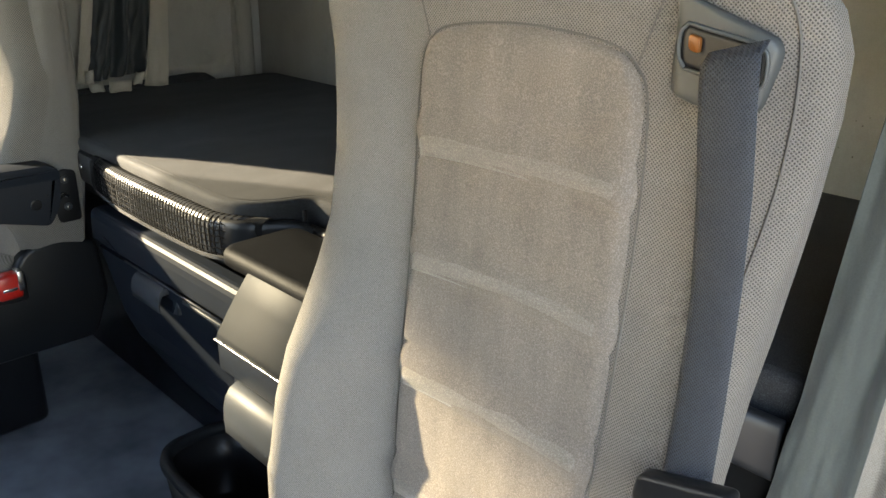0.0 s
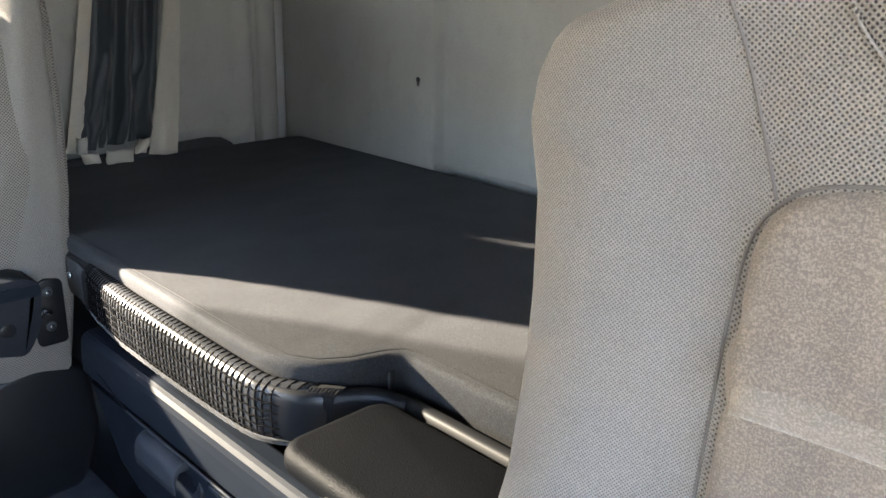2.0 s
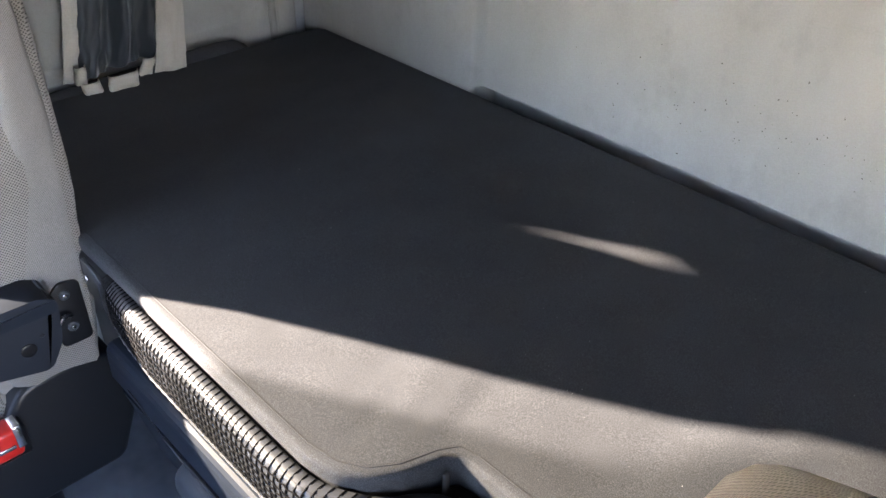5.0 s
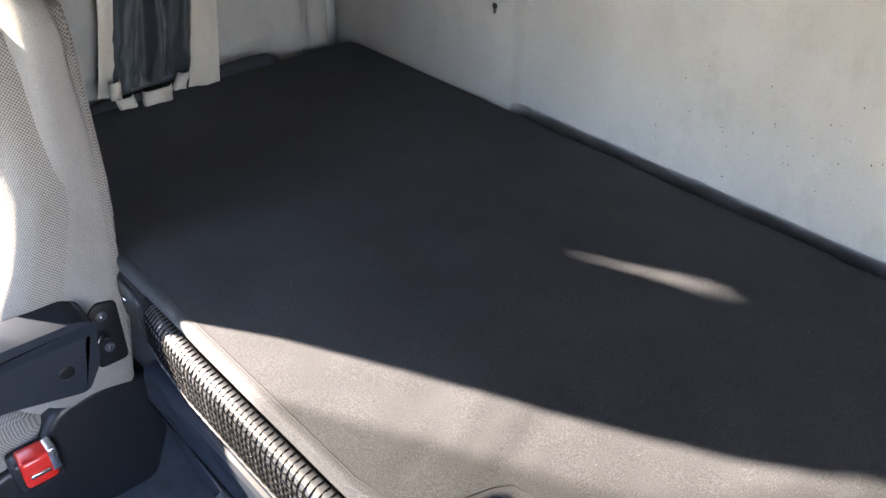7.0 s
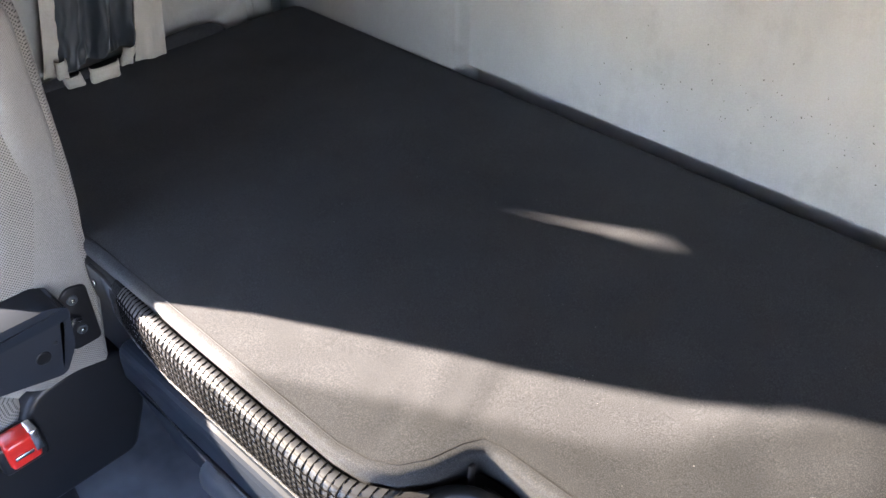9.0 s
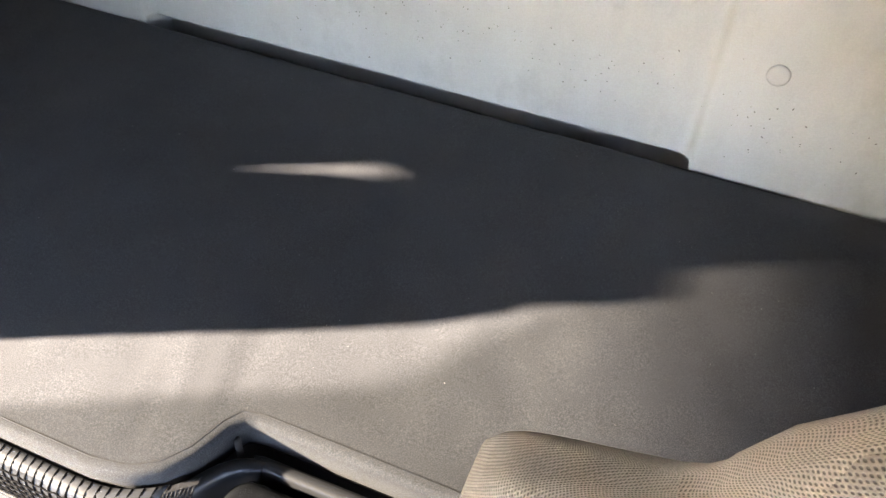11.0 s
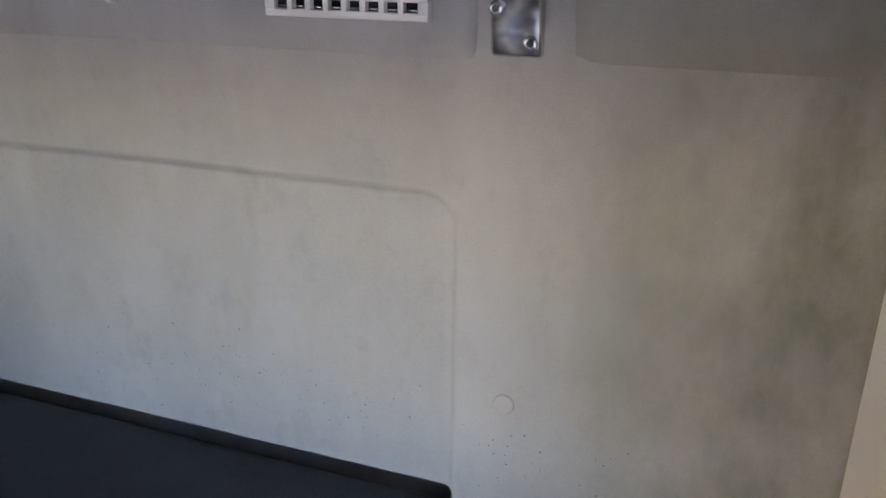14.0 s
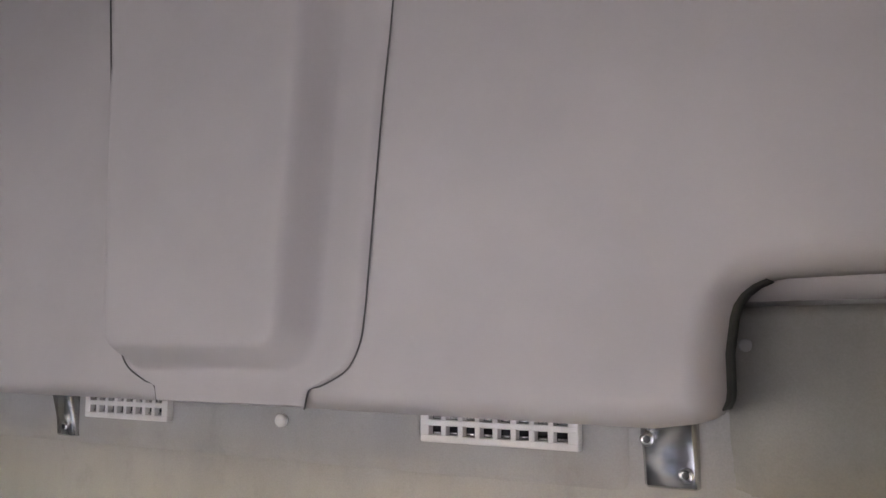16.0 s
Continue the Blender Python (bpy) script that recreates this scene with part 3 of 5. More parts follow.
def mattress():
    t = thing("mattress", "charcoal fabric lower bunk mattress with a notched front edge", "mattress")
    pts = [(-0.965, -0.715), (-0.04, -0.715), (0.0, -0.708), (0.03, -0.69), (0.05, -0.66), (0.062, -0.622), (0.070, -0.609), (0.085, -0.606), (0.808, -0.606),
           (0.816, -0.598), (0.832, -0.03), (0.827, -0.008), (0.815, 0.0), (-0.94, 0.0), (-0.958, -0.008), (-0.965, -0.03)]
    n = len(pts)

    def shrunk(d):
        out = []
        for i in range(n):
            a, b, c = (Vector((*pts[(i + k) % n], 0)) for k in (-1, 0, 1))
            n1 = Vector((-(b - a).y, (b - a).x, 0)).normalized()
            n2 = Vector((-(c - b).y, (c - b).x, 0)).normalized()
            m = (n1 + n2)
            m = m.normalized() / max(0.5, m.normalized().dot(n1))
            out.append((b.x + m.x * d, b.y + m.y * d))
        return out
    rings = [[(x, y, z) for x, y in shrunk(dd)] for dd, z in ((0.022, 0.62), (0.014, 0.645), (0.007, 0.685), (0.001, 0.718), (-0.0005, 0.7285), (0.0002, 0.7335), (0.0020, 0.7368), (0.0050, 0.7384), (0.0095, MZ), (0.0135, MZ), (0.017, MZ - 0.0006), (0.020, MZ - 0.004))]
    bm = skin(rings, True, False)
    inner = shrunk(0.014)
    fx, fy = [p[0] for p in inner[:9]], [p[1] for p in inner[:9]]
    xl, xr0, xr1 = inner[0][0], inner[8][0], inner[11][0]
    sheet = []
    for f in sorted([a / 110 for a in range(111)] + [0.49 + 0.1 * a / 40 for a in range(41)]):
        yf = float(np.interp(xl + f * (xr0 - xl), fx, fy))
        col = []
        for b in range(41):
            g = b / 40
            x, y = xl + f * (xr0 + (xr1 - xr0) * g - xl), yf + (-0.0145 - yf) * g
            calm = min(1.0, f * 12, (1 - f) * 12, g * 8, (1 - g) * 8)
            col.append((x, y, MZ + 0.0002 + calm * (0.003 * noise.noise((x * 3, y * 4, 0)) + 0.0016 * noise.noise((x * 14, y * 9, 3)) + 0.0011 * noise.noise((x * 30 + y * 9, y * 10, 7)))))
        sheet.append(col)
    joined(bm, skin(sheet, False))
    part("cover", bm, M_MATT, t)
    ln = [(x, y, MZ + 0.0001) for x, y in shrunk(0.0118)]
    part("seam", tube(ln[:9], 0.0005, 6), M_STITCH, t, "stitched seam along the front edge")
    part("seam", tube([(x, y, 0.69) for x, y in shrunk(0.0055)][:9], 0.001, 6), M_BLACK, t)
    part("corner_tag", box(0.064, 0.069, -0.625, -0.617, 0.685, 0.722, 0.002), M_STITCH, t)
    return t


mattress()
pad = thing("end_pad", "black upholstered pad at the mattress end", "pad")
part("pad", prism(rounded([(0.842, -0.60), (0.914, -0.60), (0.917, -0.12), (0.908, -0.088), (0.852, -0.088)], 0.012), "z", 0.60, 0.729, 0.014, 4), M_MATT, pad)
part("seam", tube([(0.846, -0.595, 0.7265), (0.856, -0.098, 0.7265), (0.905, -0.098, 0.7265), (0.912, -0.595, 0.7265)], 0.0012, 6), M_STITCH, pad)
pad2 = thing("end_pad", "long black padded bolster at the far mattress end", "pad")
part("pad", skin([[(-0.992 + (w * 0.5) * (1 - math.cos(math.pi * k / 10)), y0, 0.69 + hgt * math.sin(math.pi * k / 10) ** 0.7) for k in range(11)]
                  for y0, w, hgt in ((-0.72, 0.034, 0.052), (-0.60, 0.036, 0.058), (-0.40, 0.038, 0.064), (-0.24, 0.040, 0.070), (-0.205, 0.040, 0.066), (-0.18, 0.038, 0.052), (-0.165, 0.034, 0.03), (-0.16, 0.03, 0.008))]), M_MATT, pad2)
cap = thing("bunk_corner_cap", "black plastic cap in the bunk corner", "cap")
part("cap", prism(rounded([(0.834, -0.084), (0.834, -0.006), (0.868, -0.006), (0.884, -0.084)], 0.008), "z", 0.62, 0.729, 0.008, 3), M_BLACK, cap)
part("foot", box(0.86, 0.938, -0.085, -0.022, 0.60, 0.712, 0.006, 2), M_BLACK, cap)

flecks("lint", 260, lambda r: ((r.uniform(-0.93, 0.79), r.uniform(-0.6, -0.03), MZ + 0.001), (0, 0, 1)), 0.0002, 0.00055, M_LINT, "pale lint and dust specks on the mattress", 5)

# front rail, net and lid trough
rail = thing("bunk_rail", "satin black rounded bunk front rail", "rail")


def rail_section(path, w, h):
    pts = [Vector(p) for p in path]
    rings = []
    for i, p in enumerate(pts):
        t = (pts[min(i + 1, len(pts) - 1)] - pts[max(i - 1, 0)])
        t.z = 0
        t.normalize()
        s = Vector((t.y, -t.x, 0))
        ring = []
        for k in range(14):
            a = 2 * math.pi * k / 14
            c, q = math.cos(a), math.sin(a)
            ring.append(p + s * w * math.copysign(abs(c) ** 0.6, c) + Vector((0, 0, h * math.copysign(abs(q) ** 0.6, q))))
        rings.append(ring)
    return skin(rings)


part("rail", rail_section(smooth_path([(-0.96, -0.711, 0.686), (-0.56, -0.711, 0.686), (-0.48, -0.713, 0.686), (-0.40, -0.722, 0.686), (-0.32, -0.7275, 0.686), (-0.06, -0.7275, 0.686), (-0.01, -0.7235, 0.686), (0.036, -0.702, 0.686),
                                       (0.066, -0.652, 0.682), (0.095, -0.630, 0.676), (0.16, -0.624, 0.674), (0.8, -0.624, 0.674)], 6), 0.0105, 0.031), M_RAIL, rail)
part("apron", box(-0.96, 0.86, -0.60, -0.56, 0.12, 0.63, 0.006), M_BLACK, rail, "black panel under the bunk")
part("end_plate", prism([(-0.518, -0.7235), (-0.480, -0.7240), (-0.448, -0.7275), (-0.448, -0.722), (-0.480, -0.718), (-0.518, -0.7175)], "z", 0.660, 0.715, 0.001), M_SLEEVE, rail, "smooth blue grey end plate")
part("bolt", disc((-0.508, -0.7235, 0.690), (0, -1, 0), 0.005, 0.004), M_STEEL, rail)

net = thing("cargo_net", "black elastic cargo net stretched over the bunk rail", "net")
X0, X1 = -0.436, 0.036


def wrap(x, f, puff=0.0):
    """Point of the net's section round the rail: f from 0 (over the back) to 1 (hem below)."""
    pts = ((0.0, -0.718, 0.7195), (0.14, -0.7275, 0.7195), (0.26, -0.7365, 0.714), (0.38, -0.7395, 0.704), (0.6, -0.7395, 0.684), (0.8, -0.7395, 0.668), (1.0, -0.737, 0.655))
    y, z = (float(np.interp(f, [p[0] for p in pts], [p[k] for p in pts])) for k in (1, 2))
    sag = math.sin(math.pi * (x - X0) / (X1 - X0))
    bend = float(np.interp(x, [-0.07, -0.03, -0.01, 0.01, 0.03, 0.06], [0.0, 0.001, 0.004, 0.012, 0.024, 0.052]))
    bend += float(np.interp(x, [-0.47, -0.40, -0.32], [0.0145, 0.0055, 0.0]))
    return Vector((x, y - puff + bend, z - 0.006 * sag * f))


rnd = random.Random(11)
NV = 54
sleeve = skin([[wrap(X0 + (X1 - X0) * i / 48, k / 14, 0.0003) for k in range(15)] for i in range(49)], False)
part("sleeve", thick(sleeve, 0.0006), M_SLEEVE, net, "satin grey sleeve under the cords")
for i in range(NV + 1):
    x = X0 + (X1 - X0) * (i / NV) ** 1.15
    j = rnd.uniform(-0.0012, 0.0012)
    part("cord", tube([wrap(x + j * k / 7 + 0.003 * k / 11, k / 11, 0.0007 + 0.0003 * (k % 2)) for k in range(12)], 0.0010, 6, 0.8), M_NET, net, smooth=True)
for k in range(1, 7):
    f = 0.20 + 0.76 * k / 7
    part("strand", tube([wrap(X0 + (X1 - X0) * i / 116, f + 0.012 * math.sin(i * 1.7 + k), 0.0011 + 0.0003 * math.sin(i * 2.1 + k)) for i in range(117)], 0.0009, 5), M_NET, net)
hem = skin([[wrap(X0 + (X1 - X0) * i / 60, f, 0.0032 + 0.0006 * (i % 2)) for f in (0.90, 0.95, 1.0, 1.05)] for i in range(61)], False)
part("hem", thick(hem, 0.0012), M_HEMNET, net, "frayed grey lower hem")
for x, w in ((X0 - 0.009, 0.010), (X1 + 0.011, 0.012)):
    bm = skin([[wrap(x + w * (m / 8 - 1) + rnd.uniform(-0.0005, 0.0005), k / 22, 0.0022 + 0.0007 * (m % 2) + rnd.uniform(-0.0004, 0.0004)) for k in range(23)] for m in range(17)], False)
    part("end_band", thick(bm, 0.0014), M_WEB, net, "sewn fuzzy webbing band", smooth=False)

# storage drawer under the bunk, leaning back towards the floor
drawer = thing("storage_drawer", "dark blue grey plastic storage drawer under the bunk", "drawer")


def lean(z, off=0.0):
    """y of the drawer front at height z."""
    return float(np.interp(z, [0.1, 0.2, 0.36, 0.42, 0.50, 0.56, 0.605, 0.63], [-0.53, -0.60, -0.690, -0.712, -0.728, -0.741, -0.741, -0.738])) - off


DX0, DX1 = -0.448, 0.095
section = [(-0.741, 0.566), (-0.7445, 0.5675), (-0.7460, 0.5715), (-0.7455, 0.600), (-0.7445, 0.612), (-0.7425, 0.6190), (-0.7390, 0.6238), (-0.7345, 0.6266), (-0.7290, 0.6276), (-0.7120, 0.6276), (-0.7085, 0.6260), (-0.7070, 0.6220), (-0.7065, 0.600), (-0.62, 0.600), (-0.62, 0.566)]
part("top_rail", prism(section, "x", DX0, DX1, 0.004, 3), M_BLUE, drawer, smooth=False)
rings = [[(DX0 + 0.020, lean(z), z), (DX0 + 0.028, lean(z, 0.004), z), (DX1 - 0.02, lean(z, 0.004), z), (DX1 - 0.02, lean(z) + 0.2, z), (DX0 + 0.020, lean(z) + 0.2, z)] for z in (0.101, 0.15, 0.22, 0.29, 0.36, 0.42, 0.46, 0.50, 0.53, 0.559)]
part("front_panel", skin(rings), M_BLUE, drawer, smooth=False)
# stepped joint below the rail: higher at its far end, with a bright worn lip
part("gap_line", tube(smooth_path([(-0.392, -0.7475, 0.586), (-0.372, -0.7475, 0.583), (-0.362, -0.7465, 0.5765), (-0.318, -0.7465, 0.5640)], 4), 0.0009, 6), M_BLACK, drawer, "dark stepped joint")
part("gap_line", tube([(-0.306, -0.7475, 0.5645), (-0.10, -0.7475, 0.5640), (0.06, -0.7475, 0.5640)], 0.0022, 6), M_PULL, drawer, "bright worn edge of the drawer top")
part("stop", box(-0.100, 0.02, -0.749, -0.735, 0.5515, 0.5585, 0.002), M_PULL, drawer)


def hood(x0, x1, y, z, w, h):
    """A moulded pull: a rounded hood open below."""
    pr = [(y, z), (y - 0.35 * w, z + 0.001), (y - 0.65 * w, z - 0.06 * h), (y - 0.86 * w, z - 0.22 * h), (y - 0.97 * w, z - 0.45 * h), (y - w, z - 0.7 * h), (y - 0.97 * w, z - h),
          (y - 0.88 * w, z - h), (y - 0.84 * w, z - 0.6 * h), (y - 0.66 * w, z - 0.32 * h), (y, z - 0.3 * h)]
    return prism(pr, "x", x0, x1, 0.002, 2)


part("pull", hood(-0.256, -0.156, -0.738, 0.560, 0.026, 0.040), M_PULL, drawer, "grey moulded pull")
part("pull_back", box(-0.258, -0.153, -0.740, -0.732, 0.512, 0.556, 0.002), M_BLUE, drawer)
part("lock", prism([(-0.154, 0.512), (-0.132, 0.518), (-0.134, 0.542)], "y", -0.742, -0.725, 0.002), M_PULL, drawer)

# console with padded lid beside the drawer
con = thing("console_box", "grey plastic console with a black leatherette armrest lid", "console")
lid = prism(round_rect(0.082, 0.44, -0.778, -0.646, 0.026, 6), "z", 0.682, 0.711, 0.013, 5)
part("lid", lid, M_LEATHER, con, "black grained padded lid")
rings = []
for z, y, x in ((0.70, -0.772, 0.158), (0.693, -0.780, 0.150), (0.66, -0.788, 0.131), (0.63, -0.795, 0.115), (0.60, -0.802, 0.1), (0.59, -0.803, 0.096), (0.585, -0.80, 0.096)):
    rings.append([(x, y + 0.012, z), (x + 0.012, y, z), (0.42, y, z), (0.42, -0.67, z), (x, -0.67, z)])
part("upper_front", skin(rings), M_GREYP, con)
part("lower_front", box(0.096, 0.42, -0.797, -0.67, 0.535, 0.581, 0.004), M_BLUE, con)
part("plinth", box(0.1, 0.42, -0.78, -0.64, 0.40, 0.532, 0.006), M_BLUE, con)
part("foot", box(0.1, 0.42, -0.655, -0.605, 0.101, 0.398, 0.006), M_BLUE, con)
part("pull", hood(0.138, 0.30, -0.782, 0.532, 0.038, 0.07), M_PULL, con, "grey moulded pull")
part("edge", box(0.097, 0.42, -0.802, -0.79, 0.5815, 0.5845, 0.001), M_STEEL, con, "bright worn edge")

# rail trough behind the lid
tr = thing("lid_trough", "black glossy trough between lid and bunk rail", "trough")
part("trough", box(0.085, 0.60, -0.643, -0.640, 0.62, 0.69, 0.001), M_BLACK, tr)

# cup tray on the floor
cup = thing("cup_tray", "black plastic cup tray with a grey rim on the floor", "tray")


def ring_at(z, g, cx=0.04, cy=-0.752, a=0.143, b=0.086):
    return [(cx + (a + g) * math.copysign(abs(math.cos(t)) ** 0.6, math.cos(t)), cy + (b + g) * math.copysign(abs(math.sin(t)) ** 0.6, math.sin(t)), z) for t in (2 * math.pi * k / 40 for k in range(40))]


part("body", skin([ring_at(0.101, -0.03), ring_at(0.2, -0.01), ring_at(0.30, 0.0), ring_at(0.298, -0.008), ring_at(0.24, -0.014), ring_at(0.19, -0.022), ring_at(0.185, -0.03)], True, True), M_BLACK, cup)
part("cup_ring", tube([(0.10 + 0.04 * math.cos(t), -0.765 + 0.04 * math.sin(t), 0.215) for t in (2 * math.pi * k / 28 for k in range(29))], 0.006, 8, 2.5), M_BLACK, cup)
part("rim", skin([ring_at(0.296, 0.0), ring_at(0.306, 0.005), ring_at(0.316, 0.002), ring_at(0.317, -0.010), ring_at(0.308, -0.014), ring_at(0.3, -0.012)], True, False), M_GREYP, cup)


# ---------------------------------------------------------------- seats
# z, half width, front y, bolster, depth
SHAPE = [(0.45, 0.19, -0.820, 0.020, 0.09), (0.50, 0.215, -0.817, 0.045, 0.10), (0.575, 0.232, -0.810, 0.070, 0.10), (0.65, 0.238, -0.802, 0.080, 0.10), (0.70, 0.238, -0.796, 0.072, 0.095),
         (0.74, 0.238, -0.790, 0.054, 0.09), (0.78, 0.238, -0.785, 0.036, 0.085), (0.83, 0.238, -0.779, 0.022, 0.082), (0.90, 0.238, -0.773, 0.016, 0.070), (1.0, 0.238, -0.768, 0.014, 0.052),
         (1.04, 0.236, -0.768, 0.014, 0.046), (1.066, 0.228, -0.769, 0.013, 0.043), (1.082, 0.215, -0.770, 0.012, 0.040), (1.095, 0.199, -0.772, 0.011, 0.038), (1.108, 0.176, -0.774, 0.010, 0.037),
         (1.118, 0.158, -0.776, 0.010, 0.038), (1.128, 0.149, -0.778, 0.010, 0.040), (1.15, 0.144, -0.783, 0.009, 0.042), (1.19, 0.133, -0.790, 0.008, 0.038), (1.22, 0.120, -0.793, 0.005, 0.029),
         (1.25, 0.100, -0.793, 0.002, 0.024), (1.263, 0.080, -0.791, 0.0, 0.016), (1.270, 0.05, -0.788, 0.0, 0.008)]
CX = 0.606
OUTER = 0.3          # the door-side bolster is flatter than the inner one
NR = 192             # points round the backrest
IX, ITOP = CX - 0.006, 1.031          # middle and top of the velour insert
# z, further width and bolster on the inner side, less width on the door side of the driver's worn backrest
WORN = [(0.45, 0.015, 0.072, -0.045), (0.51, 0.02, 0.062, -0.045), (0.59, 0.015, 0.034, -0.045), (0.65, 0.014, 0.018, -0.045), (0.70, 0.012, 0.015, -0.042), (0.776, 0.010, 0.015, -0.034),
        (0.84, 0.01, 0.008, -0.025), (0.94, 0.009, 0.007, -0.01), (1.0, 0.012, 0.007, -0.003), (1.04, 0.022, 0.006, 0.0), (1.07, 0.027, 0.004, 0.0), (1.092, 0.034, 0.003, 0.0), (1.104, 0.028, 0.002, 0.0), (1.122, 0.007, 0.0, 0.0), (1.14, 0.0, 0.0, 0.0), (1.3, 0.0, 0.0, 0.0)]
PLAIN = [(0.4, 0.0, 0.06, 0.0), (0.59, 0.0, 0.034, 0.0), (0.70, 0.0, 0.028, 0.0), (0.76, 0.0, 0.02, 0.0), (0.82, 0.0, 0.004, 0.0), (0.86, 0.0, 0.0, 0.0), (0.92, 0.010, 0.0, 0.0), (1.0, 0.026, 0.0, 0.0), (1.04, 0.045, 0.0, 0.0), (1.07, 0.062, 0.0, 0.0), (1.092, 0.070, 0.0, 0.0), (1.104, 0.066, 0.0, 0.0), (1.122, 0.034, 0.0, 0.0), (1.14, 0.01, 0.0, 0.0), (1.16, 0.0, 0.0, 0.0), (1.3, 0.0, 0.0, 0.0)]
worn = [1.0]


def widths(z):
    """Half widths and bolsters of the inner and the door side, front and depth at height z."""
    hw, yf, bol, dep = interp(SHAPE, z)
    a, b, c = interp(WORN if worn[0] else PLAIN, z)
    return hw + a, hw + c, bol + b, OUTER * bol, yf, dep


def front(x, z):
    hi, ho, bi, bo, yf, dep = widths(z)
    u = max(-0.995, min(0.995, (x - CX) / (hi if x < CX else ho)))
    k = 4 + 2 * worn[0] * ease(1.14, 1.08, z) if u < 0 else 4
    yy = (1 - abs(u) ** k) ** (1 / k)
    return yf + dep / 2 - dep / 2 * yy - (bi if u < 0 else bo) * ease(0.5, 0.86, abs(u)) * yy


def shell(side):
    rings = []
    zs = sorted(set([s[0] for s in SHAPE] + [round(v, 3) for v in np.linspace(0.45, 1.264, 100)]))
    for z in zs:
        hi, ho, bi, bo, yf, dep = widths(z)
        ring = []
        for k in range(NR):
            a = 2 * math.pi * k / NR + math.pi / 2
            c, s = math.cos(a), math.sin(a)
            p = 2 / (4 + 2 * worn[0] * ease(1.14, 1.08, z)) if c < 0 else 0.5
            u = math.copysign(abs(c) ** p, c)
            yy = math.copysign(abs(s) ** p, s)
            y = yf + dep / 2 + dep / 2 * yy
            if s < 0:
                y -= (bi if u < 0 else bo) * ease(0.5, 0.86, abs(u)) * abs(yy)
            else:
                y += (1 - worn[0]) * (0.014 + 0.016 * ease(1.06, 1.10, z)) * yy * ease(0.2, 0.6, u) * ease(0.93, 1.0, z) * ease(1.12, 1.095, z)
                y -= (0.12 - 0.12 * worn[0]) * dep * yy * ease(0.0, 0.5, u) * ease(1.066, 1.092, z) * ease(1.16, 1.12, z)
            ring.append((CX + side * (hi if u < 0 else ho) * u, y, z))
        rings.append(ring)
    bm = skin(rings)
    lay = bm.loops.layers.uv.new("cloth")
    where = {}
    up = [0.0] * NR
    rear = [ease(-0.3, 0.6, math.cos(2 * math.pi * j / NR)) for j in range(NR)]
    bm.verts.ensure_lookup_table()
    for i, r in enumerate(rings):
        run = 0.0
        for j in range(NR):
            if j:
                run += (Vector(r[j]) - Vector(r[j - 1])).length
            where[i * NR + j] = run
        mid = where[i * NR + NR // 2]
        for j in range(NR):
            up[j] += (Vector(r[j]) - Vector(rings[max(0, i - 1)][j])).length
        for j in range(NR):
            where[i * NR + j] = (where[i * NR + j] - mid, up[NR // 2] + (up[j] - up[NR // 2]) * rear[j])
    bm.verts.index_update()
    for f in bm.faces:
        for lp in f.loops:
            lp[lay].uv = where[lp.vert.index]
    return bm


def on_front(pts, off, side, k=8):
    out = []
    for x, z in [(p.x, p.y) for p in smooth_path([(a, b, 0) for a, b in pts], k)]:
        out.append((CX + side * (x - CX), front(x, z) - off, z))
    return out


RIDGES = (0.934, 0.822, 0.703, 0.58)


def insert_panel(side):
    bm = bmesh.new()
    rows = []
    zs = np.concatenate([np.linspace(0.46, 0.99, 80), ITOP - 0.041 * np.cos(np.linspace(0.1, math.pi / 2, 10))])
    zs = sorted(set(np.round(zs, 5)))
    ridges = RIDGES
    for z in zs:
        hw = float(np.interp(z, [0.42, 0.55, 0.70, 0.85, 1.05], [0.110, 0.116, 0.120, 0.120, 0.118]))
        if z > ITOP - 0.045:
            hw -= 0.035 * (1 - math.sqrt(max(0.0, 1 - ((z - ITOP + 0.045) / 0.0451) ** 2)))
        row = []
        for i in range(33):
            u = -1 + i / 16
            x = IX + hw * u
            zz = z + 0.008 * (1 - u * u) * ease(0.85, ITOP, z)
            edge = min(1.0, (1 - abs(u)) / 0.07) * min(1.0, (ITOP + 0.002 - z) / 0.012)
            rid = sum(math.exp(-((z - r + 0.007 * u) / 0.011) ** 2) for r in ridges)
            crease = sum(math.exp(-((z - r + 0.022 + 0.004 * u) / 0.004) ** 2) + math.exp(-((z - r - 0.022 + 0.004 * u) / 0.004) ** 2) for r in ridges)
            off = -0.004 + 0.011 * math.sqrt(max(0.0, min(1.0, edge))) + 0.004 * rid - 0.0035 * crease + 0.0012 * noise.noise((x * 25, z * 25, 1))
            row.append(bm.verts.new((CX + side * (x - CX), front(x, z) - off, zz)))
        rows.append(row)
    for a, b in zip(rows, rows[1:]):
        for i in range(32):
            bm.faces.new((a[i], a[i + 1], b[i + 1], b[i]))
    return bm


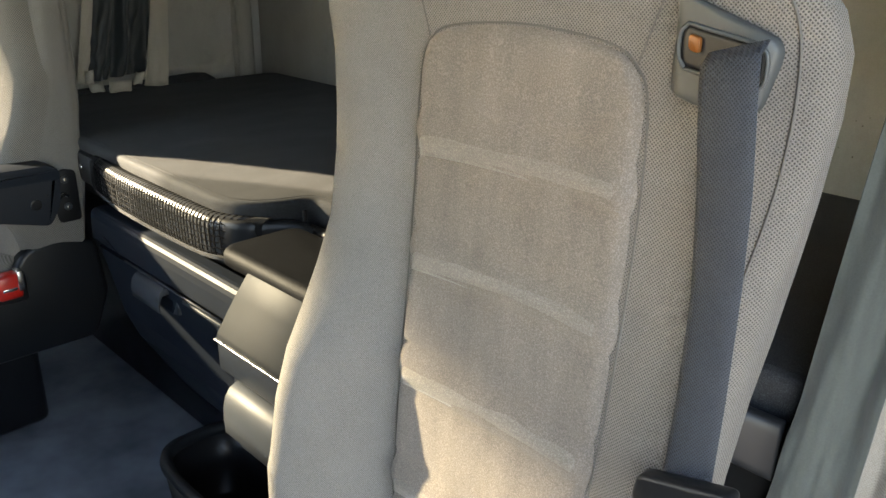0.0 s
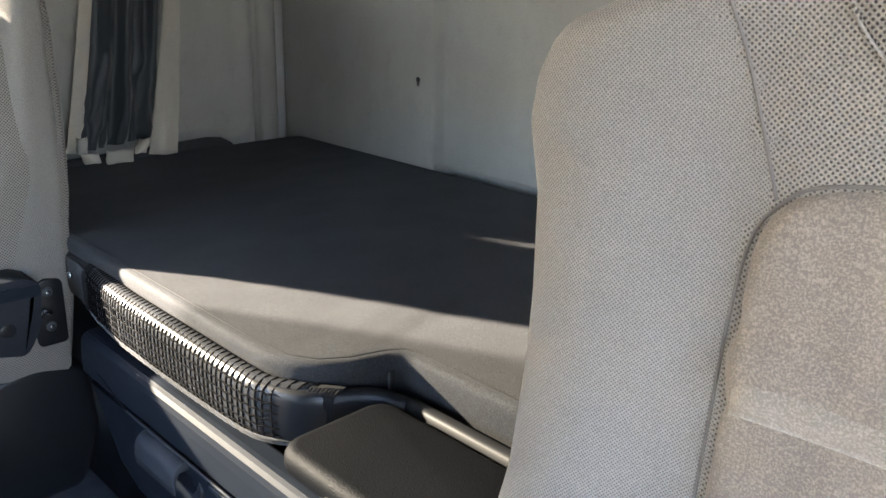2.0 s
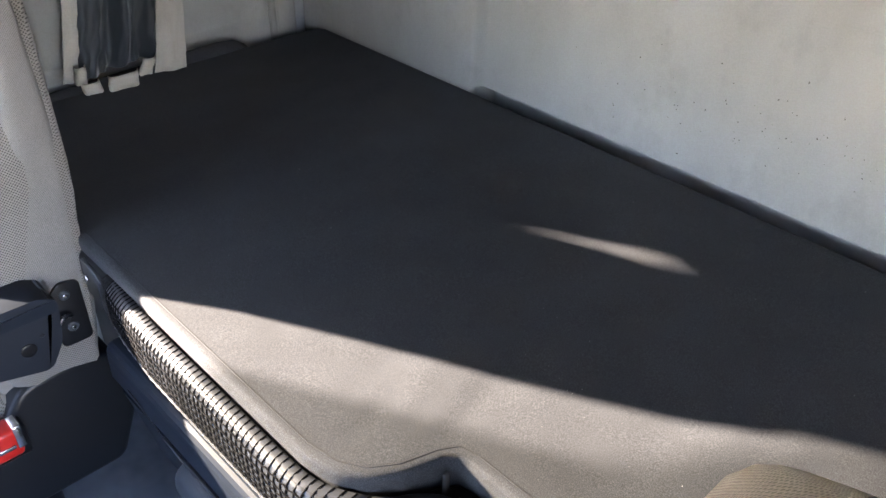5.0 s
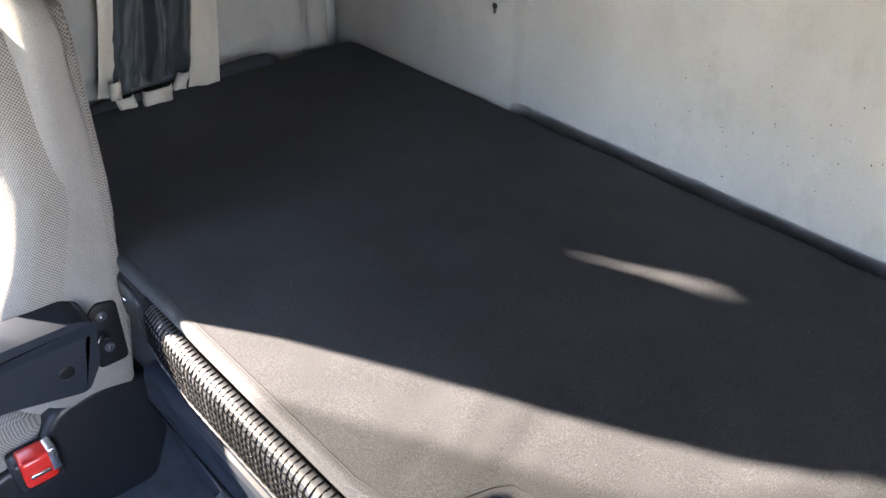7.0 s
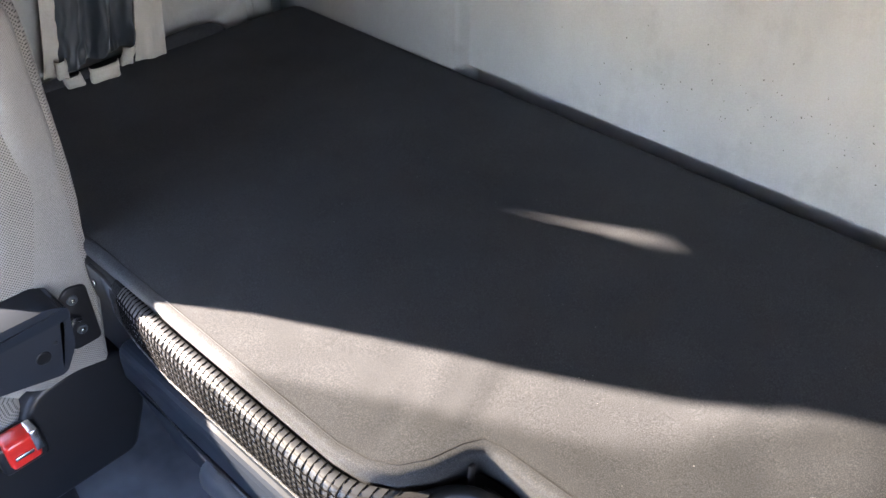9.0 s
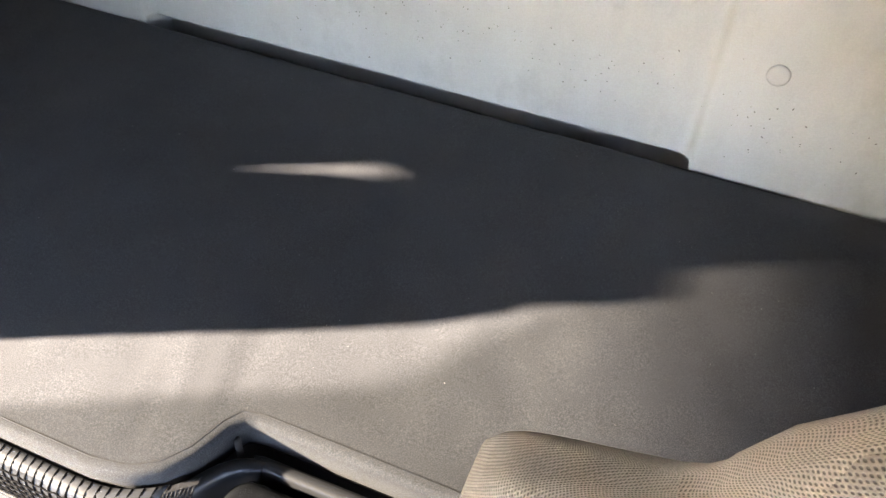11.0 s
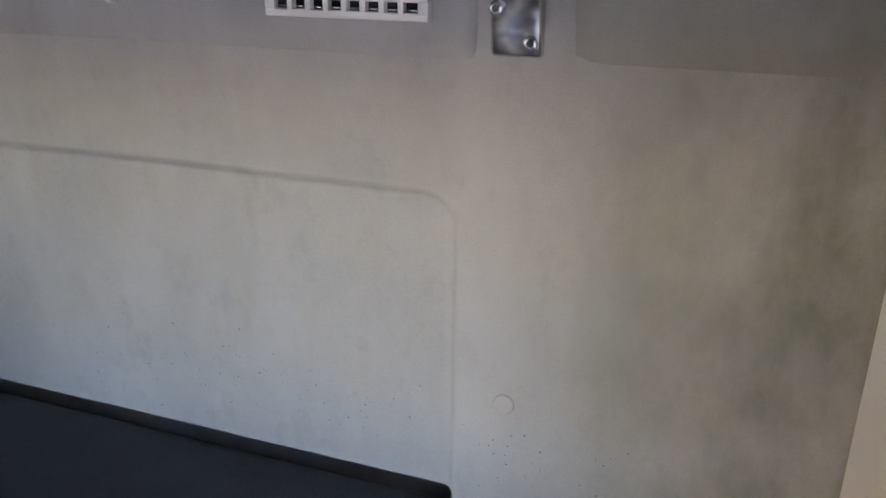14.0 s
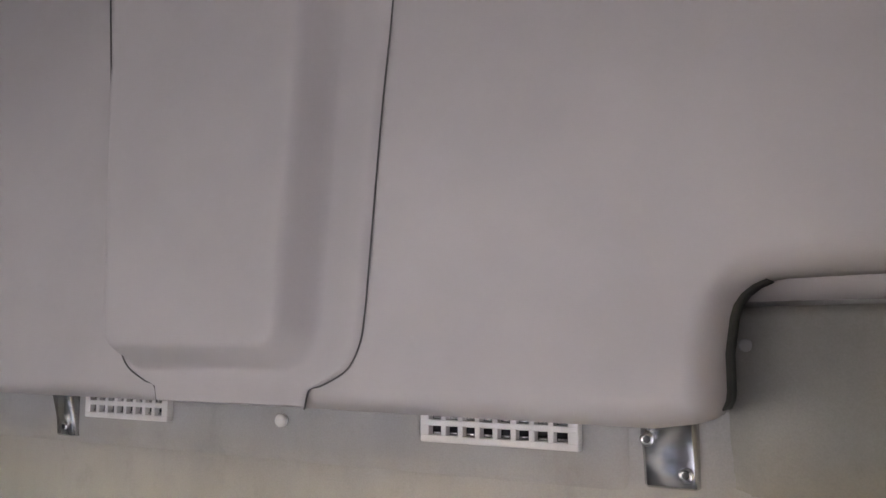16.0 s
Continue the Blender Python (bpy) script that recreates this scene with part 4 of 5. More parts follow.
def patch(poly, off, side, depth, bev=0.002, n=1):
    """A plate of the outline poly lying on the front of the seat."""
    out = []
    for (x0, z0), (x1, z1) in zip(poly, poly[1:] + poly[:1]):
        for k in range(n):
            out.append((x0 + (x1 - x0) * k / n, z0 + (z1 - z0) * k / n))
    bm = bmesh.new()
    lo = [bm.verts.new((CX + side * (x - CX), front(x, z) - off + 0.003, z)) for x, z in out]
    hi = [bm.verts.new((CX + side * (x - CX), front(x, z) - off - depth, z)) for x, z in out]
    m = len(out)
    bm.faces.new(lo)
    top = bm.faces.new(hi)
    for i in range(m):
        bm.faces.new((lo[i], lo[(i + 1) % m], hi[(i + 1) % m], hi[i]))
    if bev:
        bmesh.ops.bevel(bm, geom=list(top.edges), offset=bev, segments=2, affect="EDGES", profile=0.5, clamp_overlap=True)
    return bm


def truck_seat(side, label):
    s = thing("truck_seat", label, "seat", "cab seats")
    back = part("backrest", shell(side), M_SEATUV, s, "grey woven backrest with an integral headrest")
    back.data.materials.append(M_TWILL)
    back.data.materials.append(M_SOIL_SHADE)
    for p in back.data.polygons:
        if CX + side * (p.center.x - CX) < float(np.interp(p.center.z, [1.0, 1.022, 1.08, 1.122, 1.13], [0.480, 0.492, 0.472, 0.459, 0.40])):
            p.material_index = 1
        elif p.center.z > 1.247:
            p.material_index = 2
    part("insert", insert_panel(side), M_INSERT, s, "beige velour insert with sewn cross ridges")
    L = [(IX + a, b) for a, b in ((-0.112, 0.47), (-0.117, 0.6), (-0.121, 0.72), (-0.122, 0.9), (-0.119, 0.989), (-0.107, 1.019), (-0.08, 1.034), (0.0, 1.041), (0.08, 1.034), (0.107, 1.019), (0.119, 0.989), (0.122, 0.9), (0.121, 0.72), (0.117, 0.6), (0.112, 0.47))]
    for r in RIDGES:
        w = float(np.interp(r, [0.42, 0.55, 0.70, 0.85, 1.05], [0.110, 0.116, 0.120, 0.120, 0.118])) - 0.009
        rows = []
        for i in range(31):
            u = -1 + i / 15
            x = IX + w * u
            row = []
            for k in range(9):
                f = -1 + k / 4
                zz = r + 0.0145 * f - 0.005 * u * u - 0.001 * u
                o = 0.0068 + 0.0055 * (0.5 + 0.5 * math.cos(math.pi * f)) * min(1.0, (1 - abs(u)) / 0.08 + 0.2)
                row.append((CX + side * (x - CX), front(x, zz) - o, zz))
            rows.append(row)
        part("cross_ridge", thick(skin(rows, False), 0.002), M_RIDGE, s, "paler padded cross ridge")
    part("piping", tube(on_front(L, 0.0, side), 0.0010, 6), M_PIPE, s)
    part("seam", tube(on_front([(0.459, 1.122), (0.472, 1.08), (0.492, 1.022)], 0.0001, side), 0.0009, 5), M_PIPE, s)
    part("seam", tube(on_front([(0.748, 1.124), (0.728, 1.08), (0.707, 1.022)], 0.0001, side), 0.0009, 5), M_PIPE, s)
    part("seam", tube(on_front([(0.711, 1.22), (0.728, 1.17), (0.740, 1.135), (0.752, 1.117), (0.78, 1.102), (0.805, 1.08), (0.820, 1.04), (0.819, 0.96), (0.803, 0.86), (0.784, 0.72), (0.774, 0.6)], 0.0003, side), 0.0011, 5), M_PIPE, s)
    part("pouch_seam", tube(on_front([(0.490, 1.175), (0.508, 1.118), (0.528, 1.087), (0.56, 1.074), (0.605, 1.071), (0.645, 1.074), (0.67, 1.087), (0.688, 1.12), (0.703, 1.175)], 0.0008, side), 0.0013, 6), M_SEAT, s)
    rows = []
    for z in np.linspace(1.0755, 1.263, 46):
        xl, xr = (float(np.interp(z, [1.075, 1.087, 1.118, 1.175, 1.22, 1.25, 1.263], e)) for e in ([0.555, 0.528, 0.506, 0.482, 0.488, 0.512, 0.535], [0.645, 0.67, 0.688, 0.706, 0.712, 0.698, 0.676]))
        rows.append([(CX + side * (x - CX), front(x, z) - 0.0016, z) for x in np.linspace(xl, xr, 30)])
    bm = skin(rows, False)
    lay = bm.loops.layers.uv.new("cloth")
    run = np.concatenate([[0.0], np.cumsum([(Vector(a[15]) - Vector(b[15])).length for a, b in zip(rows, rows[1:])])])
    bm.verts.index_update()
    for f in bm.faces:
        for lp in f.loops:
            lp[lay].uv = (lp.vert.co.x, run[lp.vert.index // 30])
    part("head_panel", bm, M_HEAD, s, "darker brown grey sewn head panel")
    # badge: plain raised bars in a rimmed plate
    bp = [(0.525, 1.1605), (0.664, 1.1600), (0.660, 1.146), (0.634, 1.104), (0.560, 1.105), (0.530, 1.146)]
    rows = []
    for z in np.linspace(1.1045, 1.160, 14):
        xl, xr = (float(np.interp(z, [1.104, 1.107, 1.146, 1.155, 1.1605], e)) for e in ([0.564, 0.559, 0.5305, 0.527, 0.530], [0.630, 0.6355, 0.6595, 0.6625, 0.659]))
        rows.append([(CX + side * (x - CX), front(x, z) - 0.0038, z) for x in np.linspace(xl, xr, 22)])
    badge = part("badge", thick(skin(rows, False), 0.003), M_BADGE, s, "grey rubber badge plate")
    rim = [(CX + side * (x - CX), front(x, z) - 0.0042, z) for x, z in rounded(inset(bp, 0.003), 0.0075)]
    part("rim", tube(rim + rim[:1], 0.0019, 6), M_BADGE, badge)
    for k in range(5):
        x0 = 0.547 + k * 0.0212 - (0.0115 if k else 0)
        w = 0.0055 if k == 0 else 0.0162
        part("bar", patch(rounded([(x0, 1.121), (x0 + w, 1.121), (x0 + w, 1.1445), (x0, 1.1445)], 0.003, 3), 0.0035, side, 0.0022, 0.0009), M_BADGE, badge)
    # belt guide: a curved plate with a sloping slot
    rows = []
    for z in np.concatenate([np.linspace(0.998, 1.010, 6), np.linspace(1.016, 1.040, 5), np.linspace(1.043, 1.0695, 10)]):
        xl, xr = float(np.interp(z, [0.998, 1.001, 1.0045, 1.0085, 1.066, 1.0695], [0.782, 0.758, 0.742, 0.7368, 0.7375, 0.7395])), float(np.interp(z, [0.998, 1.001, 1.006, 1.037, 1.044, 1.049, 1.053, 1.0695], [0.792, 0.800, 0.8045, 0.8128, 0.8120, 0.8085, 0.800, 0.753]))
        rows.append([(CX + side * (x - CX), front(x, z) - 0.0105 + 0.006 * (2 * abs(k / 13 - 0.5)) ** 8, z) for k, x in enumerate(np.linspace(xl, xr, 14))])
    guide = part("belt_guide", thick(skin(rows, False), 0.010), M_GUIDE, s, "slate plastic belt guide")
    rows = []
    for v in np.linspace(0, 1, 7):
        e = 0.006 * (2 * v - 1) ** 4
        rows.append([(CX + side * (x - CX), front(x, 1.03) - 0.0118, 1.026 + 0.029 * v - 0.17 * (x - 0.745)) for x in np.linspace(0.7445 + e, 0.8065 - e, 14)])
    part("slot", thick(skin(rows, False), 0.001), M_BLACK, guide)
    rim = [rows[0][k] for k in range(14)] + [r[-1] for r in rows[1:]] + [rows[-1][k] for k in range(12, -1, -1)] + [r[0] for r in rows[-2:0:-1]]
    part("slot_rim", tube([(x, y - 0.0006, z) for x, y, z in rim + rim[:1]], 0.0016, 6), M_GUIDE, guide)
    part("indicator", patch(rounded([(0.753, 1.048), (0.761, 1.046), (0.761, 1.036), (0.753, 1.038)], 0.002), 0.012, side, 0.003, 0.001), M_ORANGE, guide, "orange belt reel indicator")
    return s


worn[0] = 1.0
driver = truck_seat(1, "grey woven driver's truck seat with beige velour insert")
rows = []
for z, x, y in ((1.044, 0.789, -0.786), (1.036, 0.790, -0.797), (1.02, 0.7925, -0.800), (0.95, 0.798, -0.796), (0.88, 0.8015, -0.795), (0.80, 0.804, -0.800), (0.72, 0.807, -0.812), (0.66, 0.809, -0.825), (0.55, 0.811, -0.84)):
    rows.append([(x + (0.0175 + 0.0018 * ease(0.85, 1.0, z)) * u, y - 0.003 * (1 - u * u) + 0.006 * u * ease(0.9, 0.6, z), z + 0.006 * u) for u in np.linspace(-1, 1, 9)])
belt = part("seat_belt", thick(skin(rows, False), 0.0014), M_BELT, driver, "blue grey seat belt webbing")
part("tongue", prism(rounded([(0.776, 0.740), (0.849, 0.760), (0.849, 0.732), (0.832, 0.714), (0.790, 0.704), (0.772, 0.716)], 0.008), "y", -0.828, -0.812, 0.004), M_BLACK, belt, "black belt tongue stop")
part("base", box(0.40, 0.82, -1.3, -0.76, 0.101, 0.40, 0.03, 3), M_BLACK, driver)

DXP = -1.374
worn[0] = 0.0
mate = truck_seat(-1, "grey woven passenger seat with beige velour insert and a folded armrest")
mate.location.x, mate.location.y = DXP, 0.008


def q(x0, x1, y0, y1, z0, z1, b):
    return box(x0 - DXP, x1 - DXP, y0, y1, z0, z1, b, 3)


rings = []
for z, y in ((0.535, -0.84), (0.62, -0.868), (0.68, -0.868), (0.72, -0.854), (0.76, -0.833), (0.80, -0.816), (0.85, -0.801), (0.92, -0.805), (0.97, -0.809), (1.02, -0.808), (1.045, -0.802), (1.058, -0.792), (1.064, -0.776)):
    e = 0.010 * ease(1.03, 1.064, z)
    xx = -0.531 - DXP - e
    back = float(np.interp(z, [0.55, 0.60, 0.65, 0.69, 0.76, 0.82], [-0.740, -0.732, -0.726, -0.722, -0.718, -0.710]))
    rings.append([(xx - 0.004, back + 0.002, z), (xx, back - 0.004, z), (xx, -0.76, z), (xx, y + 0.016, z), (xx - 0.002, y + 0.006, z), (xx - 0.009, y - 0.003, z), (xx - 0.022, y - 0.011, z), (xx - 0.045, y - 0.022, z),
                  (xx - 0.066, y - 0.030, z), (xx - 0.082, y - 0.032, z), (xx - 0.094, y - 0.020, z), (xx - 0.098, -0.76, z), (xx - 0.09, back, z)])
part("side_panel", skin(rings), M_SEAT, mate)
bracket = part("armrest_bracket", prism(rounded([(-0.738, 0.582), (-0.78, 0.582), (-0.785, 0.615), (-0.78, 0.672), (-0.765, 0.687), (-0.738, 0.68)], 0.009), "x", -0.532 - DXP, -0.526 - DXP, 0.002), M_BLACK, mate, "black steel armrest bracket")
for z in (0.666, 0.613):
    b = part("bolt", disc((-0.527 - DXP, -0.7615, z), (1, 0, 0), 0.0075, 0.004), M_PULL, bracket)
    part("socket", disc((-0.5225 - DXP, -0.7615, z), (1, 0, 0), 0.0028, 0.0012, 6), M_STEEL, b)
part("link", tube(smooth_path([(-0.52 - DXP, -0.762, 0.635), (-0.515 - DXP, -0.772, 0.641), (-0.51 - DXP, -0.788, 0.63)]), 0.004, 6), M_STEEL, bracket)
arm = part("armrest", prism(rounded([(-0.782, 0.70), (-0.79, 0.635), (-0.812, 0.598), (-0.90, 0.622), (-1.13, 0.66), (-1.15, 0.69), (-1.13, 0.715), (-0.80, 0.708)], 0.012), "x", -0.531 - DXP, -0.478 - DXP, 0.006, 3), M_ARM, mate, "dark blue grey plastic armrest")
part("pad", prism(rounded([(-0.785, 0.682), (-0.785, 0.70), (-0.805, 0.7105), (-1.13, 0.7185), (-1.153, 0.695), (-1.15, 0.688)], 0.006), "x", -0.533 - DXP, -0.476 - DXP, 0.005, 3), M_BLUE, arm)
part("adjuster", disc((-0.4785 - DXP, -0.832, 0.642), (1, 0, 0), 0.010, 0.002), M_BLACK, arm)
part("screw", disc((-0.4785 - DXP, -0.812, 0.655), (1, 0, 0), 0.003, 0.001), M_BLACK, arm)
part("cushion", q(-0.97, -0.54, -1.32, -0.85, 0.42, 0.54, 0.035), M_SEAT, mate, "grey woven seat cushion")
part("base_cover", prism(rounded([(-0.705, 0.42), (-0.715, 0.535), (-0.79, 0.553), (-0.85, 0.545), (-0.89, 0.49), (-1.25, 0.43), (-1.27, 0.33), (-0.74, 0.33)], 0.02), "x", -0.96 - DXP, -0.53 - DXP, 0.014, 4), M_BASE, mate, "black blue moulded seat base cover")
part("pedestal", q(-0.93, -0.66, -1.12, -0.82, 0.101, 0.36, 0.02), M_BLACK, mate)
bk = part("buckle", box(-0.542 - DXP, -0.507 - DXP, -0.925, -0.862, 0.455, 0.51, 0.006), M_BLACK, mate, "black belt buckle")
part("button", box(-0.534 - DXP, -0.500 - DXP, -0.916, -0.872, 0.466, 0.514, 0.006), M_RED, bk, "red release button")
part("slot", box(-0.502 - DXP, -0.4975 - DXP, -0.908, -0.882, 0.484, 0.490, 0.001), M_STEEL, bk)
part("tongue_plate", box(-0.526 - DXP, -0.4985 - DXP, -0.880, -0.868, 0.480, 0.519, 0.002), M_STEEL, bk, "steel belt tongue")


# ---------------------------------------------------------------- curtains
def pleats(P0, P1, top0, top1, zb, zt, n, amp, seed, uv=(0.0, 1.0), nr=(1, 0, 0), bow=0.0):
    """A pleated cloth from its top edge (top0 to top1) down to its bottom edge (P0 to P1)."""
    rnd = random.Random(seed)
    ph = [rnd.uniform(0, 6.3) for _ in range(4)]
    N = Vector(nr)
    m = 70
    rows = []
    for k in range(41):
        f = k / 40
        row = []
        for i in range(m):
            lo, hi = (e[0] + (e[1] - e[0]) * f if isinstance(e, tuple) else e for e in uv)
            u = lo + (hi - lo) * i / (m - 1)
            a = Vector(P0).lerp(Vector(P1), u)
            b = Vector(top0).lerp(Vector(top1), u)
            p = a.lerp(b, f ** 0.85)
            p.z = zb + (zt - zb) * f + 0.004 * math.sin(u * 9 + ph[2]) * (1 - f)
            w = math.sin(2 * math.pi * n * u + ph[0] + 0.6 * math.sin(3 * f + ph[1])) + 0.5 * math.sin(2 * math.pi * n * 1.7 * u + ph[3] + f)
            w += 1.3 * noise.noise((u * 9, f * 5, seed)) + 2.6 * noise.noise((u * 11, f * 16, seed + 3)) * max(0.0, 1 - 2.2 * f) + 1.3 * noise.noise((u * 22 + 6 * f, f * 40, seed + 5)) * max(0.0, 1 - 2.6 * f)
            row.append(p + N * (amp * (0.55 + 0.45 * (1 - f)) * w + bow * math.sin(math.pi * f)))
        rows.append(row)
    return thick(skin(rows, False), 0.0012)


cl = thing("curtain", "dark teal satin cab curtain with beige borders, gathered", "curtain", "cab curtains")
args = dict(P0=(-0.955, -0.550, 0), P1=(-0.945, -0.324, 0), top0=(-0.968, -0.436, 0), top1=(-0.968, -0.259, 0), zt=1.342, seed=4)
part("cloth", pleats(zb=0.772, n=4, amp=0.007, uv=((0.12, 0.12), (0.72, 0.93)), **args), M_CURT, cl)
part("border", pleats(zb=0.764, n=2, amp=0.002, uv=(0.0, (0.13, 0.12)), **args), M_HEM, cl, "beige edge band")
part("border", pleats(zb=0.744, n=1, amp=0.0015, uv=((0.725, 0.93), 1.0), **args), M_HEM, cl, "beige edge band")
for y, w, z, hh, tilt in ((-0.522, 0.020, 0.786, 0.030, 0.10), (-0.508, 0.034, 0.760, 0.020, -0.2), (-0.450, 0.056, 0.757, 0.026, 0.12), (-0.402, 0.024, 0.772, 0.028, 0.5)):
    rows = []
    for k in range(9):
        a = math.pi * (k / 8 - 0.5)
        rows.append([(-0.936 + 0.012 * math.cos(a) + 0.002 * math.sin(9 * e + k), y + w * 0.5 * math.sin(a) + tilt * hh * e, z + hh * (e + 0.12 * math.cos(2.2 * a)) - 0.006 * math.cos(a)) for e in (-0.5, -0.2, 0.2, 0.5)])
    part("tie", thick(skin(rows, False), 0.0015), M_HEM, cl, "beige gathered tie band")
for k in range(9):
    y = -0.425 + 0.150 * k / 8
    part("glider", tube([(-0.962, y, 1.33), (-0.955, y + 0.004, 1.352), (-0.966, y + 0.006, 1.36)], 0.0019, 6), M_WHITE, cl)

rod = thing("curtain_rail", "thin beige curtain rail along the cab side", "rail")
part("rail", tube(smooth_path([(-0.975, -1.2, 1.372), (-0.975, -0.7, 1.365), (-0.975, -0.3, 1.352), (-0.972, -0.15, 1.352), (-0.965, -0.09, 1.36)], 6), 0.0042, 8), M_TRIM, rod)
for y in (-0.66, -0.49, -0.2):
    part("clip", box(-0.99, -0.969, y - 0.006, y + 0.006, 1.354, 1.366, 0.003), M_TRIM, rod)

cr = thing("curtain", "grey green velvet cab curtain with a beige border behind the seat", "curtain", "cab curtains")
args = dict(P0=(0.785, -0.63, 0), P1=(0.98, -0.62, 0), top0=(0.86, -0.625, 0), top1=(1.0, -0.62, 0), zb=0.50, zt=1.345, seed=9, nr=(0, 1, 0))
part("cloth", pleats(n=3, amp=0.007, uv=(0.0, 0.36), **args), M_CURT_B, cr)
part("border", pleats(n=2, amp=0.004, uv=(0.34, 1.0), **args), M_HEM, cr, "beige edge band")

# cord and clip by the passenger seat, upper strap
cord = thing("hanging_cord", "black cord with a small white clip on the side wall", "cord")
part("cord", tube(smooth_path([(-0.985, -0.66, 1.27), (-0.975, -0.665, 1.2), (-0.97, -0.645, 1.1), (-0.975, -0.63, 0.95)]), 0.0035, 6), M_BLACK, cord)
part("loop", tube(smooth_path([(-0.98, -0.67, 1.265), (-0.975, -0.68, 1.30), (-0.972, -0.662, 1.312), (-0.972, -0.645, 1.295), (-0.978, -0.652, 1.262)]), 0.004, 6), M_BLACK, cord)
part("clip", box(-0.975, -0.966, -0.672, -0.652, 1.272, 1.302, 0.004), M_WHITE, cord)
strap = thing("bunk_strap", "thin black bunk support strap", "strap")
part("strap", tube([(-0.945, -0.09, 1.64), (-0.94, -0.125, 1.54), (-0.935, -0.165, 1.45)], 0.0035, 6), M_BLACK, strap)
part("end", tube([(-0.935, -0.163, 1.455), (-0.933, -0.172, 1.44)], 0.008, 8), M_BLACK, strap)

# ---------------------------------------------------------------- folded upper bunk
bunk = thing("upper_bunk", "pale grey beige moulded upper bunk folded against the wall", "bunk")


def face_y(z):
    return -0.15 - 0.01 * (z - 1.42)


out = [(-0.74, 1.44), (-0.62, 1.436), (0.0, 1.434), (0.48, 1.430)]
out += [(0.519 + 0.032 * math.sin(a), 1.468 - 0.032 * math.cos(a)) for a in np.linspace(0.1, math.pi / 2, 6)]
out += [(0.551, 1.505), (0.555, 1.53)]
out += [(0.606 - 0.05 * math.cos(a), 1.533 + 0.045 * math.sin(a)) for a in np.linspace(0.15, math.pi / 2, 6)]
out += [(0.75, 1.58), (0.94, 1.581), (0.94, 2.14), (-0.94, 2.14), (-0.94, 1.581), (-0.88, 1.577), (-0.83, 1.56), (-0.81, 1.52), (-0.79, 1.47), (-0.765, 1.445)]


rings = []
for dd, back in ((0.0, 0.10), (0.0, 0.055), (0.0012, 0.042), (0.004, 0.028), (0.009, 0.015), (0.016, 0.005), (0.026, 0.0)):
    rings.append([(x, face_y(z) + back, z) for x, z in inset(out, dd)])
bm = skin(rings)
part("shell", bm, M_UPPER, bunk)
# middle hatch with a raised rounded field
HCX = -0.05


def hatch():
    bm = bmesh.new()
    zs = np.concatenate([np.linspace(1.441, 1.62, 50), np.linspace(1.63, 2.12, 20)])
    rows = []
    for z in zs:
        w = float(np.interp(z, [1.435, 1.46, 1.467, 1.485, 1.515, 1.55, 1.60, 1.78, 1.92, 2.2], [0.128, 0.134, 0.155, 0.190, 0.208, 0.214, 0.219, 0.236, 0.252, 0.27]))
        row = []
        for i in range(71):
            u = -1 + i / 35
            x = HCX + w * u
            r = 0.055
            x0, x1, z0 = HCX - 0.212 - 0.02 * (z - 1.5), HCX + 0.148 + 0.08 * (z - 1.5), 1.482
            dx, dz = max(x0 + r - x, x - (x1 - r), 0), max(z0 + r - z, 0)
            dd = r - math.hypot(dx, dz) if dx and dz else min(x - x0, x1 - x, z - z0)
            e = min(1.0, (1 - abs(u)) * w / 0.004)
            off = 0.001 + 0.0035 * e + 0.046 * ease(-0.002, 0.034, dd)
            row.append(bm.verts.new((x, face_y(z) - off, z)))
        rows.append(row)
    for a, b in zip(rows, rows[1:]):
        for i in range(70):
            bm.faces.new((a[i], a[i + 1], b[i + 1], b[i]))
    return bm


part("hatch", hatch(), M_UPPER, bunk, "raised rounded hatch in the bunk base")
for sg in (-1, 1):
    pts = [(HCX + sg * w, z) for z, w in ((1.437, 0.128), (1.460, 0.135), (1.466, 0.155), (1.485, 0.191), (1.515, 0.209), (1.55, 0.2155), (1.60, 0.2205), (1.78, 0.2375), (1.92, 0.2535), (2.12, 0.268))]
    part("groove", tube([(x, face_y(z) - 0.0015, z) for x, z in ((p.x, p.y) for p in smooth_path([(a, b, 0) for a, b in pts], 5))], 0.0011, 6), M_PIPE, bunk, "grey panel joint")
part("edge_trim", prism([(x + 0.0012, z - 0.0012) for x, z in out[7:17]] + [(x - 0.008, z + 0.008) for x, z in reversed(out[7:17])], "y", -0.088, -0.046, 0), M_EDGE, bunk, "dark olive edge")


